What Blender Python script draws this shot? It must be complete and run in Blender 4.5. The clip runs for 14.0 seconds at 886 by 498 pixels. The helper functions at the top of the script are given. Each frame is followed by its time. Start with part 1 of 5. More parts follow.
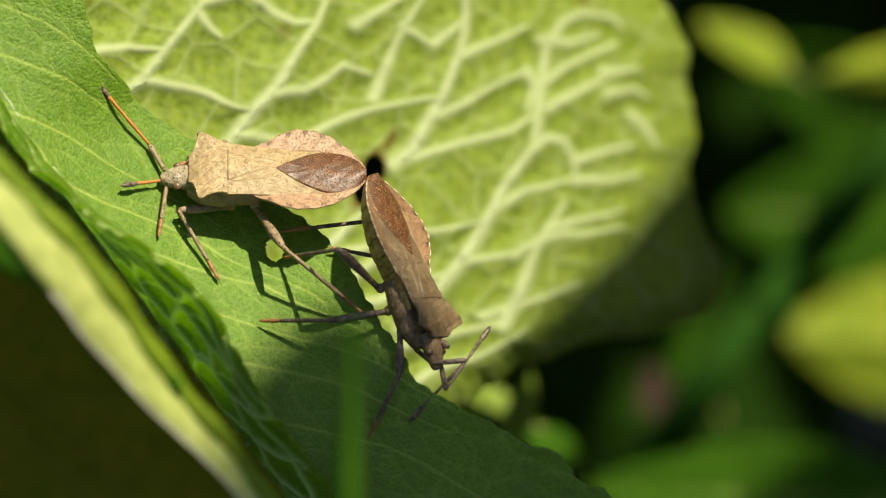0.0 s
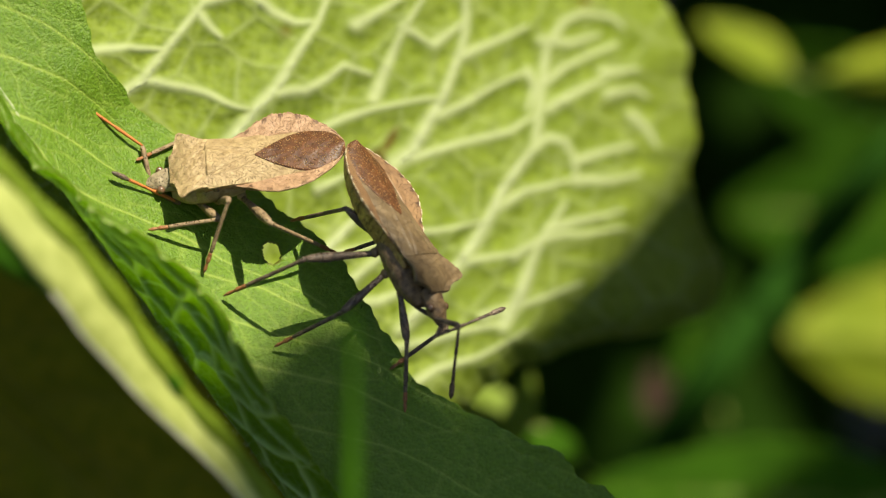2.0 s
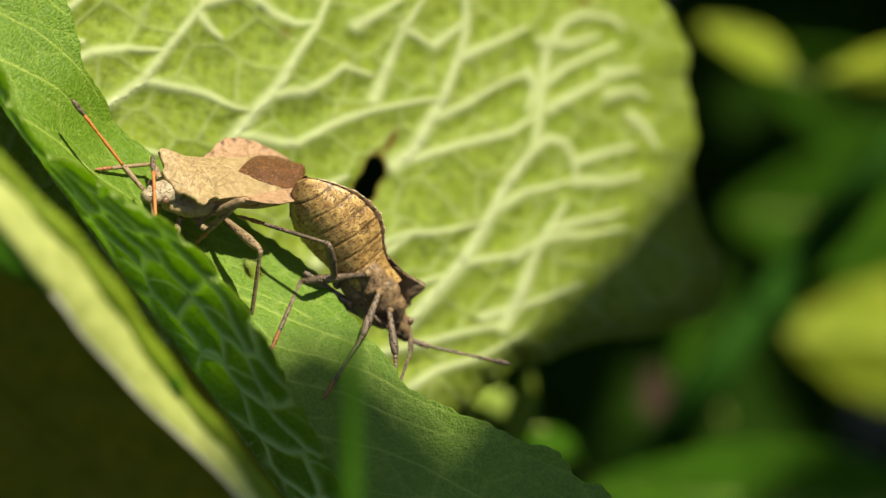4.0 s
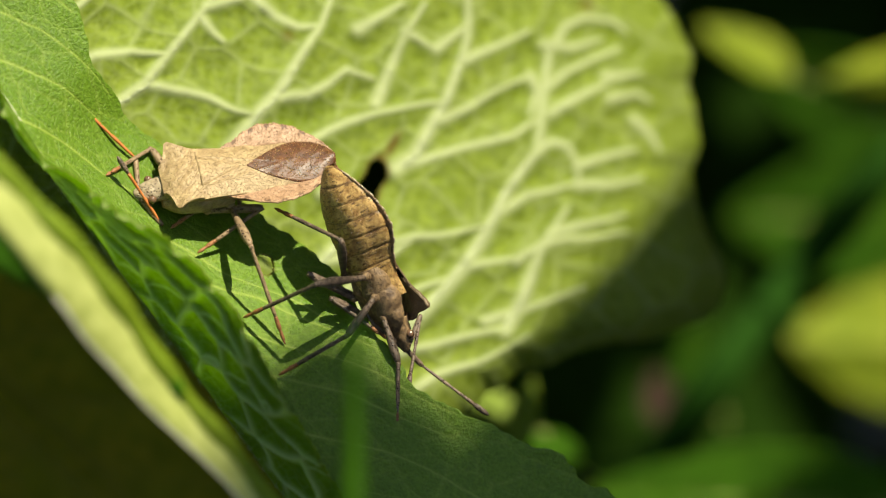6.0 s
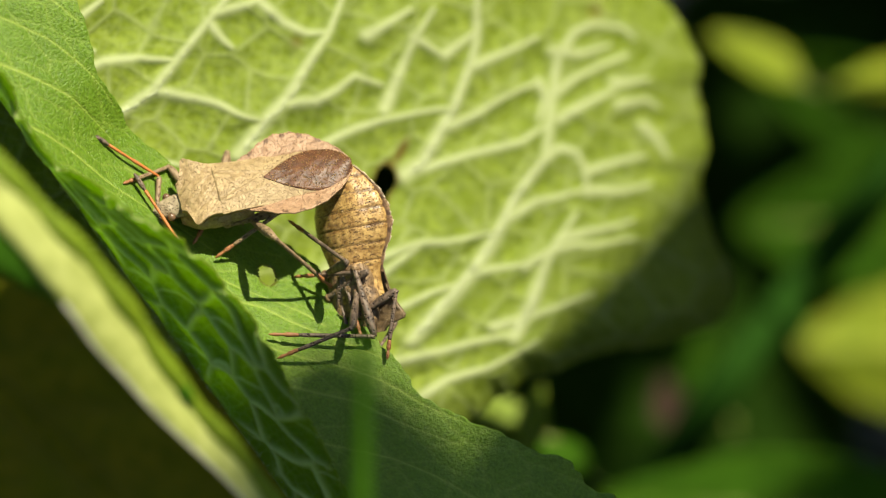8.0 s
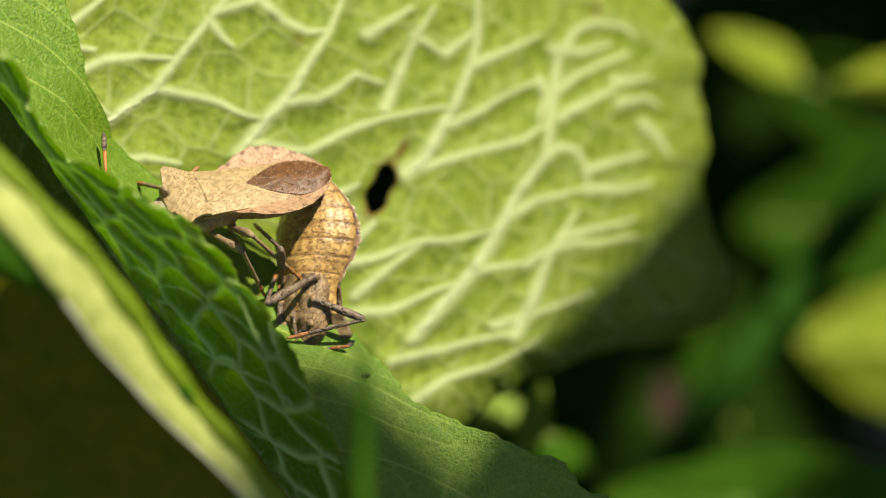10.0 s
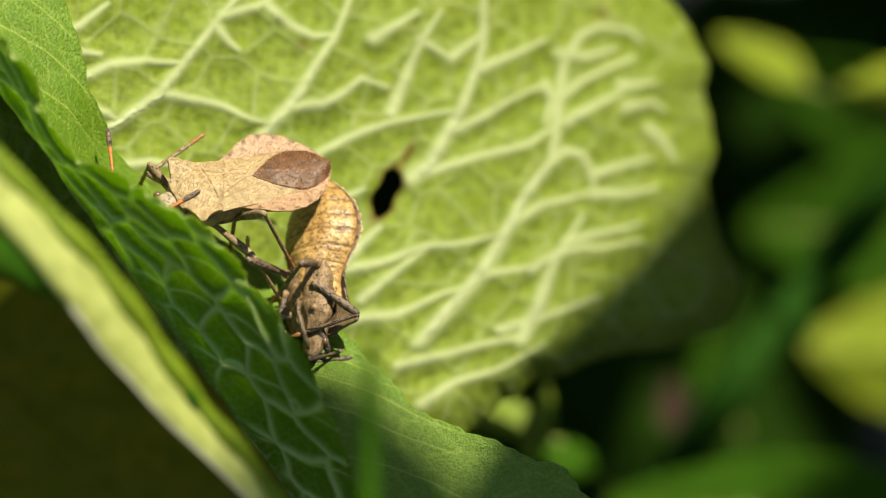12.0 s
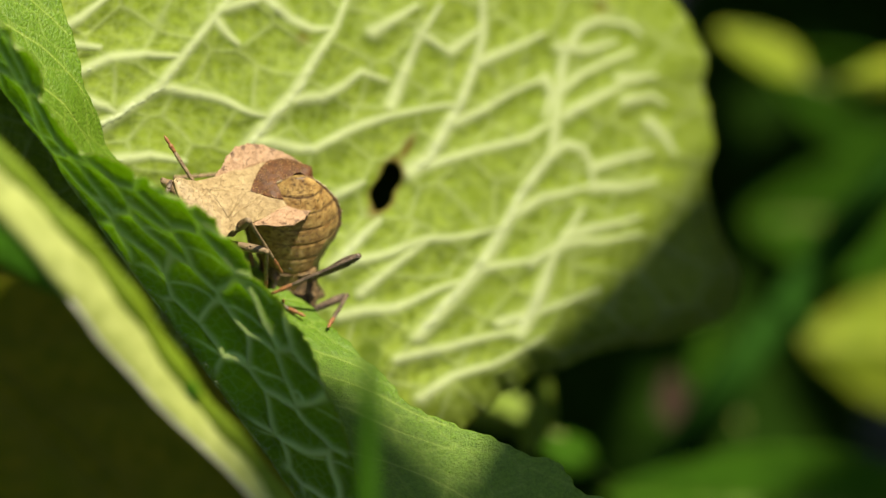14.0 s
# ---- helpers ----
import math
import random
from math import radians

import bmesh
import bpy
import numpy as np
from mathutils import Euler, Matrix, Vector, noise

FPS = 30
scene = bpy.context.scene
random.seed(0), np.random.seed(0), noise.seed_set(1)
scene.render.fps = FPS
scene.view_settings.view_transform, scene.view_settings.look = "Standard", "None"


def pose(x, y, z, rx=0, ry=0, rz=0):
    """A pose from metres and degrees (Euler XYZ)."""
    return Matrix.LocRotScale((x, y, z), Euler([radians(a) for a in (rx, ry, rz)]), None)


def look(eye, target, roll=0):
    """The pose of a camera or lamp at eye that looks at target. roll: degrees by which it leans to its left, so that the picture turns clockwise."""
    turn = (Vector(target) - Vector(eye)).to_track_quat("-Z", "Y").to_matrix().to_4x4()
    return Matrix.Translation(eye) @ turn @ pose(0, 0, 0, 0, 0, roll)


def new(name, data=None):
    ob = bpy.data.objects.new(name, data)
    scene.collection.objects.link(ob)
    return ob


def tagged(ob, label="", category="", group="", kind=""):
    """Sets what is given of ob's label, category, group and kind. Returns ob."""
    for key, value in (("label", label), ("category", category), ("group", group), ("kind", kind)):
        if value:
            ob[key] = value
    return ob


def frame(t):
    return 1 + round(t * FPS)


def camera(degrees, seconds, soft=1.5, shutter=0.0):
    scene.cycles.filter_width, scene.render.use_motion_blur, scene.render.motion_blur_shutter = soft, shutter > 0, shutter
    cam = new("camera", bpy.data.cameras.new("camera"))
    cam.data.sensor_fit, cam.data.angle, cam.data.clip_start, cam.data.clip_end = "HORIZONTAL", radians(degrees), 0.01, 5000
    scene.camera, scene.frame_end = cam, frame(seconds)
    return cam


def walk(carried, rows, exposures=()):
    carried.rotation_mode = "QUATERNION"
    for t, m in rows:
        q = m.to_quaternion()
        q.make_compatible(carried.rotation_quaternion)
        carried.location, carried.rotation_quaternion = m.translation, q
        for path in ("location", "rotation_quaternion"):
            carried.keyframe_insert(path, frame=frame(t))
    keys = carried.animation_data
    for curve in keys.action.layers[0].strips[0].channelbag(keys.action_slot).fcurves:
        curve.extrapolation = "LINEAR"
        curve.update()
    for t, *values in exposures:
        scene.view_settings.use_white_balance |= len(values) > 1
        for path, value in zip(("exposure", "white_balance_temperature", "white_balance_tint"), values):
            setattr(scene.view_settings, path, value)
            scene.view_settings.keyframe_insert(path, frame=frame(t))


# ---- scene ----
MM = 0.001


def shot(x, y, z):
    """A point in millimetres of the leaf's own surroundings (right, away, up), in metres."""
    return Vector((x * MM, y * MM, z * MM))


# The plants lean: everything is built in a frame that is tipped by 25 degrees and lies 0.35 m over the ground.
BASE = pose(0, 0, 0.35, -25)


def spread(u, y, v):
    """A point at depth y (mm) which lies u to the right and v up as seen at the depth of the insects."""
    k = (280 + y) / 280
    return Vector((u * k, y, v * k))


# ---------------------------------------------------------------- camera
cam = camera(12.0, 14.0, soft=1.2)
cam.data.dof.use_dof = True
cam.data.dof.focus_distance = 0.2845
cam.data.dof.aperture_fstop = 20.0
# (seconds, degrees turned to the left, degrees tilted up)
TURN = 0.0375 / 280 * 180 / math.pi
PAN = [(0, 0, 0), (3, 1, 0.5), (5.5, 2, 6), (6, 5, 8), (6.5, 9, 13), (7, 14, 20), (7.5, 21, 19), (8, 20, 19),
       (10.5, 23, 16), (11, 30, 20), (11.5, 32, 21), (12, 32, 24), (12.5, 30, 20), (13, 31, 19), (13.5, 34, 16), (14, 31, 12)]
walk(cam, [(t, BASE @ pose(0, -0.280, 0, 90 + b * TURN, 0, a * TURN)) for t, a, b in PAN])

# ---------------------------------------------------------------- light
SUN = (BASE.to_3x3() @ Vector((0.36, -0.57, 0.74))).normalized()
world = bpy.data.worlds.new("sky")
scene.world = world
world.use_nodes = True
wn = world.node_tree.nodes
sky = wn.new("ShaderNodeTexSky")
sky.sky_type = "NISHITA"
sky.sun_disc = False
sky.sun_elevation = math.asin(SUN.z)
sky.sun_rotation = math.atan2(SUN.x, SUN.y)
wn["Background"].inputs["Strength"].default_value = 0.066
world.node_tree.links.new(sky.outputs[0], wn["Background"].inputs["Color"])
sun_lamp = bpy.data.lights.new("sun", "SUN")
sun_lamp.energy = 5.0
sun_lamp.angle = radians(0.6)
sun_lamp.color = (1.0, 0.93, 0.71)
sun = new("sun", sun_lamp)
sun.matrix_world = look(SUN * 3, (0, 0, 0))
scene.view_settings.exposure = 0.86


# ---------------------------------------------------------------- materials
def nodes_of(name):
    m = bpy.data.materials.new(name)
    m.use_nodes = True
    nt = m.node_tree
    return m, nt, nt.nodes, nt.links, nt.nodes["Principled BSDF"]


def noise_tex(nt, scale, detail=4.0, rough=0.6):
    n = nt.nodes.new("ShaderNodeTexNoise")
    n.inputs["Scale"].default_value = scale
    n.inputs["Detail"].default_value = detail
    n.inputs["Roughness"].default_value = rough
    c = nt.nodes.new("ShaderNodeTexCoord")
    nt.links.new(c.outputs["Object"], n.inputs["Vector"])
    return n


def mix_col(nt, fac, a, b):
    """Colour mix; a and b are colours or sockets, fac a number or a socket."""
    m = nt.nodes.new("ShaderNodeMix")
    m.data_type = "RGBA"
    for sock, val in ((m.inputs[0], fac), (m.inputs[6], a), (m.inputs[7], b)):
        if isinstance(val, bpy.types.NodeSocket):
            nt.links.new(val, sock)
        elif isinstance(val, (tuple, list)):
            sock.default_value = (*val, 1)
        else:
            sock.default_value = val
    return m.outputs[2]


def ramp(nt, sock, a, b):
    r = nt.nodes.new("ShaderNodeMapRange")
    r.inputs["From Min"].default_value = a
    r.inputs["From Max"].default_value = b
    nt.links.new(sock, r.inputs["Value"])
    return r.outputs[0]


def attr(nt, name):
    a = nt.nodes.new("ShaderNodeAttribute")
    a.attribute_name = name
    return a.outputs["Fac"]


def leaf_material(name, deep, pale, vein, rough=0.45, through_light=0.35, through_col=None, fine=2500.0, bump=0.35, spec=0.28, brown=(0.10, 0.035, 0.012)):
    """A leaf: mottled green, paler veins, brown where bitten, thin enough to let light through."""
    m, nt, nodes, links, bsdf = nodes_of(name)
    big = noise_tex(nt, 160.0)
    small = noise_tex(nt, fine, 3.0)
    c = mix_col(nt, ramp(nt, big.outputs[0], 0.3, 0.7), deep, pale)
    dark = tuple(x * 0.72 for x in deep)
    c = mix_col(nt, ramp(nt, small.outputs[0], 0.62, 0.35), c, dark)
    c = mix_col(nt, attr(nt, "vein"), c, vein)
    c = mix_col(nt, attr(nt, "bite"), c, brown)
    links.new(c, bsdf.inputs["Base Color"])
    bsdf.inputs["Roughness"].default_value = rough
    bsdf.inputs["Specular IOR Level"].default_value = spec
    bp = nodes.new("ShaderNodeBump")
    bp.inputs["Strength"].default_value = bump
    bp.inputs["Distance"].default_value = 0.00015
    links.new(small.outputs[0], bp.inputs["Height"])
    links.new(bp.outputs[0], bsdf.inputs["Normal"])
    tr = nodes.new("ShaderNodeBsdfTranslucent")
    links.new(mix_col(nt, 0.65, c, through_col or (0.45, 0.62, 0.05)), tr.inputs["Color"])
    links.new(bp.outputs[0], tr.inputs["Normal"])
    mx = nodes.new("ShaderNodeMixShader")
    mx.inputs[0].default_value = through_light
    links.new(bsdf.outputs[0], mx.inputs[1])
    links.new(tr.outputs[0], mx.inputs[2])
    links.new(mx.outputs[0], nodes["Material Output"].inputs["Surface"])
    return m


def shell_material(name, a, b, dots, rough=0.55, scale=900.0, dot_scale=3200.0, dot_amount=0.5, bump=0.6, coat=0.0):
    """Insect cuticle: two mottled tones, dark pits and fine relief."""
    m, nt, nodes, links, bsdf = nodes_of(name)
    big = noise_tex(nt, scale, 5.0, 0.65)
    c = mix_col(nt, ramp(nt, big.outputs[0], 0.35, 0.65), a, b)
    vo = nodes.new("ShaderNodeTexVoronoi")
    vo.inputs["Scale"].default_value = dot_scale
    co = nodes.new("ShaderNodeTexCoord")
    links.new(co.outputs["Object"], vo.inputs["Vector"])
    pit = ramp(nt, vo.outputs["Distance"], 0.38, 0.12)
    pm = nodes.new("ShaderNodeMath")
    pm.operation = "MULTIPLY"
    links.new(pit, pm.inputs[0])
    pm.inputs[1].default_value = dot_amount
    c = mix_col(nt, pm.outputs[0], c, dots)
    c = mix_col(nt, attr(nt, "band"), c, dots)
    links.new(c, bsdf.inputs["Base Color"])
    bsdf.inputs["Roughness"].default_value = rough
    bsdf.inputs["Coat Weight"].default_value = coat
    bsdf.inputs["Coat Roughness"].default_value = 0.25
    bp = nodes.new("ShaderNodeBump")
    bp.inputs["Strength"].default_value = bump
    bp.inputs["Distance"].default_value = 0.0001
    bp.invert = True
    links.new(pit, bp.inputs["Height"])
    b2 = nodes.new("ShaderNodeBump")
    b2.inputs["Strength"].default_value = bump * 0.6
    b2.inputs["Distance"].default_value = 0.0001
    links.new(big.outputs[0], b2.inputs["Height"])
    links.new(bp.outputs[0], b2.inputs["Normal"])
    links.new(b2.outputs[0], bsdf.inputs["Normal"])
    return m


LEAF_TOP = leaf_material("dock_leaf_upper", (0.120, 0.225, 0.012), (0.180, 0.305, 0.022), (0.36, 0.45, 0.08), 0.40, 0.30, fine=5200.0, bump=0.95, spec=0.38)
LEAF_UNDER = leaf_material("dock_leaf_lower", (0.095, 0.175, 0.008), (0.145, 0.235, 0.012), (0.60, 0.68, 0.30), 0.60, 0.54, (0.66, 0.98, 0.03), fine=4500.0, bump=0.5, spec=0.10)
LEAF_BACK = leaf_material("dock_leaf_pale", (0.180, 0.245, 0.022), (0.250, 0.315, 0.040), (0.43, 0.48, 0.23), 0.6, 0.30, fine=1200.0, spec=0.10)
LEAF_VEIN = leaf_material("leaf_vein", (0.42, 0.47, 0.24), (0.52, 0.56, 0.33), (0.5, 0.6, 0.2), 0.6, 0.25, fine=1200.0)
LEAF_RIB = leaf_material("leaf_rib", (0.46, 0.51, 0.12), (0.55, 0.58, 0.19), (0.5, 0.6, 0.2), 0.45, 0.25, fine=900.0, bump=0.1)
DRY_EDGE = leaf_material("dry_edge", (0.42, 0.41, 0.33), (0.54, 0.52, 0.42), (0.5, 0.5, 0.4), 0.7, 0.1)
STALK_GREEN = leaf_material("stalk_green", (0.16, 0.24, 0.008), (0.22, 0.30, 0.012), (0.3, 0.4, 0.1), 0.6, 0.3)
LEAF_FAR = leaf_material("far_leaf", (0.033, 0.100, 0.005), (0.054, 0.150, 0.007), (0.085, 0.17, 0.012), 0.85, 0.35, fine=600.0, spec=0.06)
# near-black green: the deep shade of the thicket is put into its colour
LEAF_SHADED = leaf_material("shaded_foliage", (0.010, 0.028, 0.002), (0.018, 0.045, 0.003), (0.03, 0.06, 0.006), 0.9, 0.2, (0.10, 0.16, 0.01), fine=600.0, spec=0.04)
# brighter copy of the far leaf: sunlight is put into its yellow-green
LEAF_YELLOW_LIT = leaf_material("far_leaf_yellow_lit", (0.14, 0.20, 0.010), (0.24, 0.28, 0.014), (0.3, 0.36, 0.05), 0.6, 0.3, fine=600.0, spec=0.08)
LEAF_DRY = leaf_material("dry_leaf", (0.19, 0.21, 0.009), (0.33, 0.27, 0.020), (0.20, 0.19, 0.02), 0.85, 0.4, (0.36, 0.36, 0.03), fine=600.0, spec=0.05)
LEAF_BROWN = leaf_material("withered_leaf", (0.060, 0.034, 0.026), (0.095, 0.055, 0.040), (0.1, 0.07, 0.05), 0.85, 0.1, (0.1, 0.06, 0.03), fine=600.0, spec=0.05)
STEM_GREEN = leaf_material("stem_green", (0.012, 0.046, 0.003), (0.020, 0.064, 0.005), (0.1, 0.2, 0.05), 0.8, 0.05, fine=900.0, spec=0.06)

TAN = shell_material("tan_cuticle", (0.270, 0.180, 0.080), (0.440, 0.318, 0.158), (0.105, 0.055, 0.022), 0.58, 1900.0, 13500.0, 0.30, 1.2)
DUSK = shell_material("dusky_cuticle", (0.115, 0.075, 0.036), (0.200, 0.136, 0.068), (0.045, 0.022, 0.012), 0.5, 1100.0, 10500.0, 0.36, 1.0)
DUSK_RED = shell_material("dusky_red_cuticle", (0.19, 0.105, 0.050), (0.29, 0.170, 0.080), (0.05, 0.022, 0.012), 0.5, 1100.0, 10500.0, 0.36, 1.0)
BREAST = shell_material("brown_breast", (0.105, 0.062, 0.032), (0.30, 0.190, 0.088), (0.040, 0.020, 0.010), 0.60, 2300.0, 8500.0, 0.7, 1.2, 0.0)
TAN_RED = shell_material("reddish_cuticle", (0.29, 0.165, 0.085), (0.46, 0.285, 0.165), (0.085, 0.040, 0.018), 0.55, 2400.0, 12500.0, 0.40, 1.2)
BELLY = shell_material("golden_belly", (0.22, 0.110, 0.028), (0.54, 0.345, 0.115), (0.060, 0.026, 0.010), 0.45, 2100.0, 8000.0, 0.62, 1.1, 0.08)
CREAM = shell_material("cream_edge", (0.46, 0.37, 0.22), (0.58, 0.49, 0.32), (0.12, 0.06, 0.03), 0.45, 2500.0, 2200.0, 0.5, 0.3)
HEAD_GREY = shell_material("grey_brown_head", (0.22, 0.165, 0.100), (0.42, 0.34, 0.22), (0.05, 0.03, 0.02), 0.6, 2600.0, 6000.0, 0.6, 1.0)
MEMBRANE = shell_material("brown_membrane", (0.050, 0.017, 0.005), (0.135, 0.050, 0.014), (0.70, 0.42, 0.17), 0.48, 1800.0, 6400.0, 0.85, 1.2, 0.05)
LEG_TAN = shell_material("tan_leg", (0.150, 0.098, 0.052), (0.300, 0.205, 0.110), (0.07, 0.035, 0.018), 0.6, 2600.0, 4200.0, 0.7, 1.0)
LEG_DARK = shell_material("dark_leg", (0.050, 0.034, 0.024), (0.190, 0.130, 0.086), (0.03, 0.018, 0.012), 0.55, 2600.0, 4200.0, 0.7, 1.0)
ORANGE = shell_material("orange_antenna", (0.45, 0.13, 0.025), (0.52, 0.17, 0.04), (0.2, 0.05, 0.015), 0.5, 1500.0, 5000.0, 0.3)
FOOT_BROWN = shell_material("rusty_foot", (0.22, 0.085, 0.028), (0.33, 0.14, 0.050), (0.10, 0.04, 0.015), 0.55, 2600.0, 5000.0, 0.4)
EYE = shell_material("eye_dark", (0.10, 0.055, 0.030), (0.16, 0.09, 0.05), (0.02, 0.01, 0.01), 0.25, 1500.0, 7000.0, 0.4, 0.2, 0.5)

soil, nt, nodes, links, bsdf = nodes_of("soil")
n1, n2 = noise_tex(nt, 9.0), noise_tex(nt, 120.0)
# soil tones taken down to near black to hold the shade under the plants
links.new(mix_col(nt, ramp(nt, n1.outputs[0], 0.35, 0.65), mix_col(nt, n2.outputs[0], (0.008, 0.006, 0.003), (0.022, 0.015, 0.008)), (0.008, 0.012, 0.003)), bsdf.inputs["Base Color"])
bsdf.inputs["Roughness"].default_value = 0.95
sb = nodes.new("ShaderNodeBump")
sb.inputs["Distance"].default_value = 0.02
links.new(n2.outputs[0], sb.inputs["Height"])
links.new(sb.outputs[0], bsdf.inputs["Normal"])


# ---------------------------------------------------------------- mesh tools
def mesh_of(name, verts, faces, material, smooth=True, attrs=()):
    """A mesh from points in millimetres."""
    me = bpy.data.meshes.new(name)
    me.from_pydata([tuple(float(c) * MM for c in v) for v in verts], [], [tuple(int(i) for i in f) for f in faces])
    me.materials.append(material)
    for key, values in attrs:
        a = me.attributes.new(key, "FLOAT", "POINT")
        a.data.foreach_set("value", np.asarray(values, dtype=np.float32))
    me.polygons.foreach_set("use_smooth", [smooth] * len(me.polygons))
    me.update()
    return me


def part(name, me, parent=None, label="", m=None):
    ob = new(name, me)
    if parent:
        ob.parent = parent
    if m is not None:
        ob.matrix_basis = m
    if label:
        tagged(ob, label)
    return ob


def thing(name, label, category, m=None, group="", kind="", me=None):
    ob = new(name, me)
    ob.matrix_basis = BASE if m is None else m
    return tagged(ob, label, category, group, kind)


def grid_faces(nu, nv, keep=None):
    i = np.arange(nu * nv).reshape(nu, nv)
    f = np.stack([i[:-1, :-1], i[1:, :-1], i[1:, 1:], i[:-1, 1:]], -1).reshape(-1, 4)
    return f if keep is None else f[keep[f].all(1)]


def line_distance(x, y, line):
    """The distance of each point (x, y) from a polyline, and how far along it (0 to 1)."""
    best, along = np.full(x.shape, 1e9), np.zeros(x.shape)
    n = len(line) - 1
    for k in range(n):
        (ax, ay), (bx, by) = line[k], line[k + 1]
        dx, dy = bx - ax, by - ay
        t = np.clip(((x - ax) * dx + (y - ay) * dy) / (dx * dx + dy * dy), 0, 1)
        d = np.hypot(x - ax - t * dx, y - ay - t * dy)
        along = np.where(d < best, (k + t) / n, along)
        best = np.minimum(best, d)
    return best, along


def cells(x, y, size_x, size_y, seed):
    """A net of cells with soft edges: the distance to the nearest cell wall, in cell sizes."""
    gx, gy = x / size_x, y / size_y
    ix, iy = np.floor(gx), np.floor(gy)
    f1, f2 = np.full(x.shape, 9.0), np.full(x.shape, 9.0)
    for a in (-1, 0, 1):
        for b in (-1, 0, 1):
            cx, cy = ix + a, iy + b
            h = np.sin(cx * 127.1 + cy * 311.7 + seed * 17.3) * 43758.5453
            k = np.sin(cx * 269.5 + cy * 183.3 + seed * 9.1) * 24634.6345
            px, py = cx + 0.15 + 0.7 * (h - np.floor(h)), cy + 0.15 + 0.7 * (k - np.floor(k))
            d = np.hypot(gx - px, gy - py)
            f2 = np.minimum(f2, np.maximum(f1, d))
            f1 = np.minimum(f1, d)
    return f2 - f1


def wave(x, y, seed, scale):
    """Smooth uneven waves between about -1 and 1."""
    a = 0
    for k in range(4):
        p, q, r = math.sin(seed + k * 1.7), math.cos(seed * 1.3 + k * 2.1), seed * 2.2 + k
        a = a + np.sin((x * p + y * q) / scale * (1 + 0.55 * k) * 2 + r)
    return a / 4


def soften(me_ob, thick):
    """Gives a leaf its thickness (mm)."""
    s = me_ob.modifiers.new("thickness", "SOLIDIFY")
    s.thickness = thick * MM
    s.offset = 0


def tube(path, radii, sides=10, closed_tip=True):
    """Points and faces of a tapered tube along a path (mm)."""
    path = [Vector(p) for p in path]
    vs, fs = [], []
    for i, p in enumerate(path):
        d = (path[min(i + 1, len(path) - 1)] - path[max(i - 1, 0)]).normalized()
        a = d.orthogonal().normalized() if i == 0 else (a - d * a.dot(d)).normalized()
        b = d.cross(a)
        r = radii[i]
        rx, ry = r if isinstance(r, tuple) else (r, r)
        for k in range(sides):
            w = 2 * math.pi * k / sides
            vs.append(p + a * (rx * math.cos(w)) + b * (ry * math.sin(w)))
    for i in range(len(path) - 1):
        for k in range(sides):
            j = (k + 1) % sides
            fs.append((i * sides + k, i * sides + j, (i + 1) * sides + j, (i + 1) * sides + k))
    fs.append(tuple(reversed(range(sides))))
    if closed_tip:
        fs.append(tuple((len(path) - 1) * sides + k for k in range(sides)))
    return vs, fs


# ---------------------------------------------------------------- ground
g = [(-60000, -60000, 0), (60000, -60000, 0), (60000, 60000, 0), (-60000, 60000, 0)]
thing("ground", "bare soil under dense plants, their shade put into its near-black colour", "ground", pose(0, 0, 0), kind="structure", me=mesh_of("ground", g, [(0, 1, 2, 3)], soil, False))

# ---------------------------------------------------------------- the folded leaf
ES, EN, ED = Vector((0.587, 0, -0.81)), Vector((0.81, 0, 0.587)), Vector((0, 1, 0))
FOLD = Vector((-20.4, 0, -2.8))


def keyed(table, x):
    """Smooth interpolation in a small table of (x, value)."""
    xs, ys = [r[0] for r in table], [r[1] for r in table]
    x = np.asarray(x, dtype=float)
    k = np.clip(np.searchsorted(xs, x) - 1, 0, len(xs) - 2)
    xs, ys = np.array(xs, float), np.array(ys, float)
    slope = np.gradient(ys, xs)
    h = xs[k + 1] - xs[k]
    t = np.clip((x - xs[k]) / h, 0, 1)
    return (ys[k] * (1 + 2 * t) * (1 - t) ** 2 + ys[k + 1] * t * t * (3 - 2 * t) + h * (slope[k] * t * (1 - t) ** 2 - slope[k + 1] * t * t * (1 - t)))


# along the fold (mm): slant of the far half and its width, slant of the near half and its width
BLADE_SLANT = [(-34, 18), (-19, 20), (-15, 27), (-10.5, 43), (-6.3, 43), (5, 29), (12, 14), (17.3, 4), (22, -5), (29.4, -8), (45, -8)]
BLADE_WIDTH = [(-34, 9.5), (-19, 9.1), (-14.5, 8.2), (-10, 10.0), (-6.3, 11.5), (-1, 13.0), (5, 13.9), (12, 12.1), (17.3, 11.9), (21.4, 14.2), (29.4, 17.4), (38, 13.2), (45, 3)]
FLAP_SLANT = [(-34, 92), (-17, 92), (-11, 95), (-8.5, 87), (-5, 82), (-1, 71), (4, 63), (8.5, 69), (14, 63), (18.5, 48), (29, 45), (45, 45)]
FLAP_WIDTH = [(-34, 7.5), (-17, 6.8), (-11.6, 5.3), (-8.6, 6.7), (-5, 9.2), (-1, 9.2), (4, 8.3), (8.5, 9.0), (14, 6.6), (18.5, 4.0), (24, 3.4), (45, 2.2)]


def blade_point(s, q):
    """The far half of the leaf: s along the fold, q (0 to 1) from the fold to the margin."""
    a, w = np.radians(keyed(BLADE_SLANT, s)), keyed(BLADE_WIDTH, s)
    bend = 0.16 * (q - 0.9)
    n, d = w * q * np.cos(a + bend * -0.9), w * q * np.sin(a + bend * -0.9)
    return s, n, d


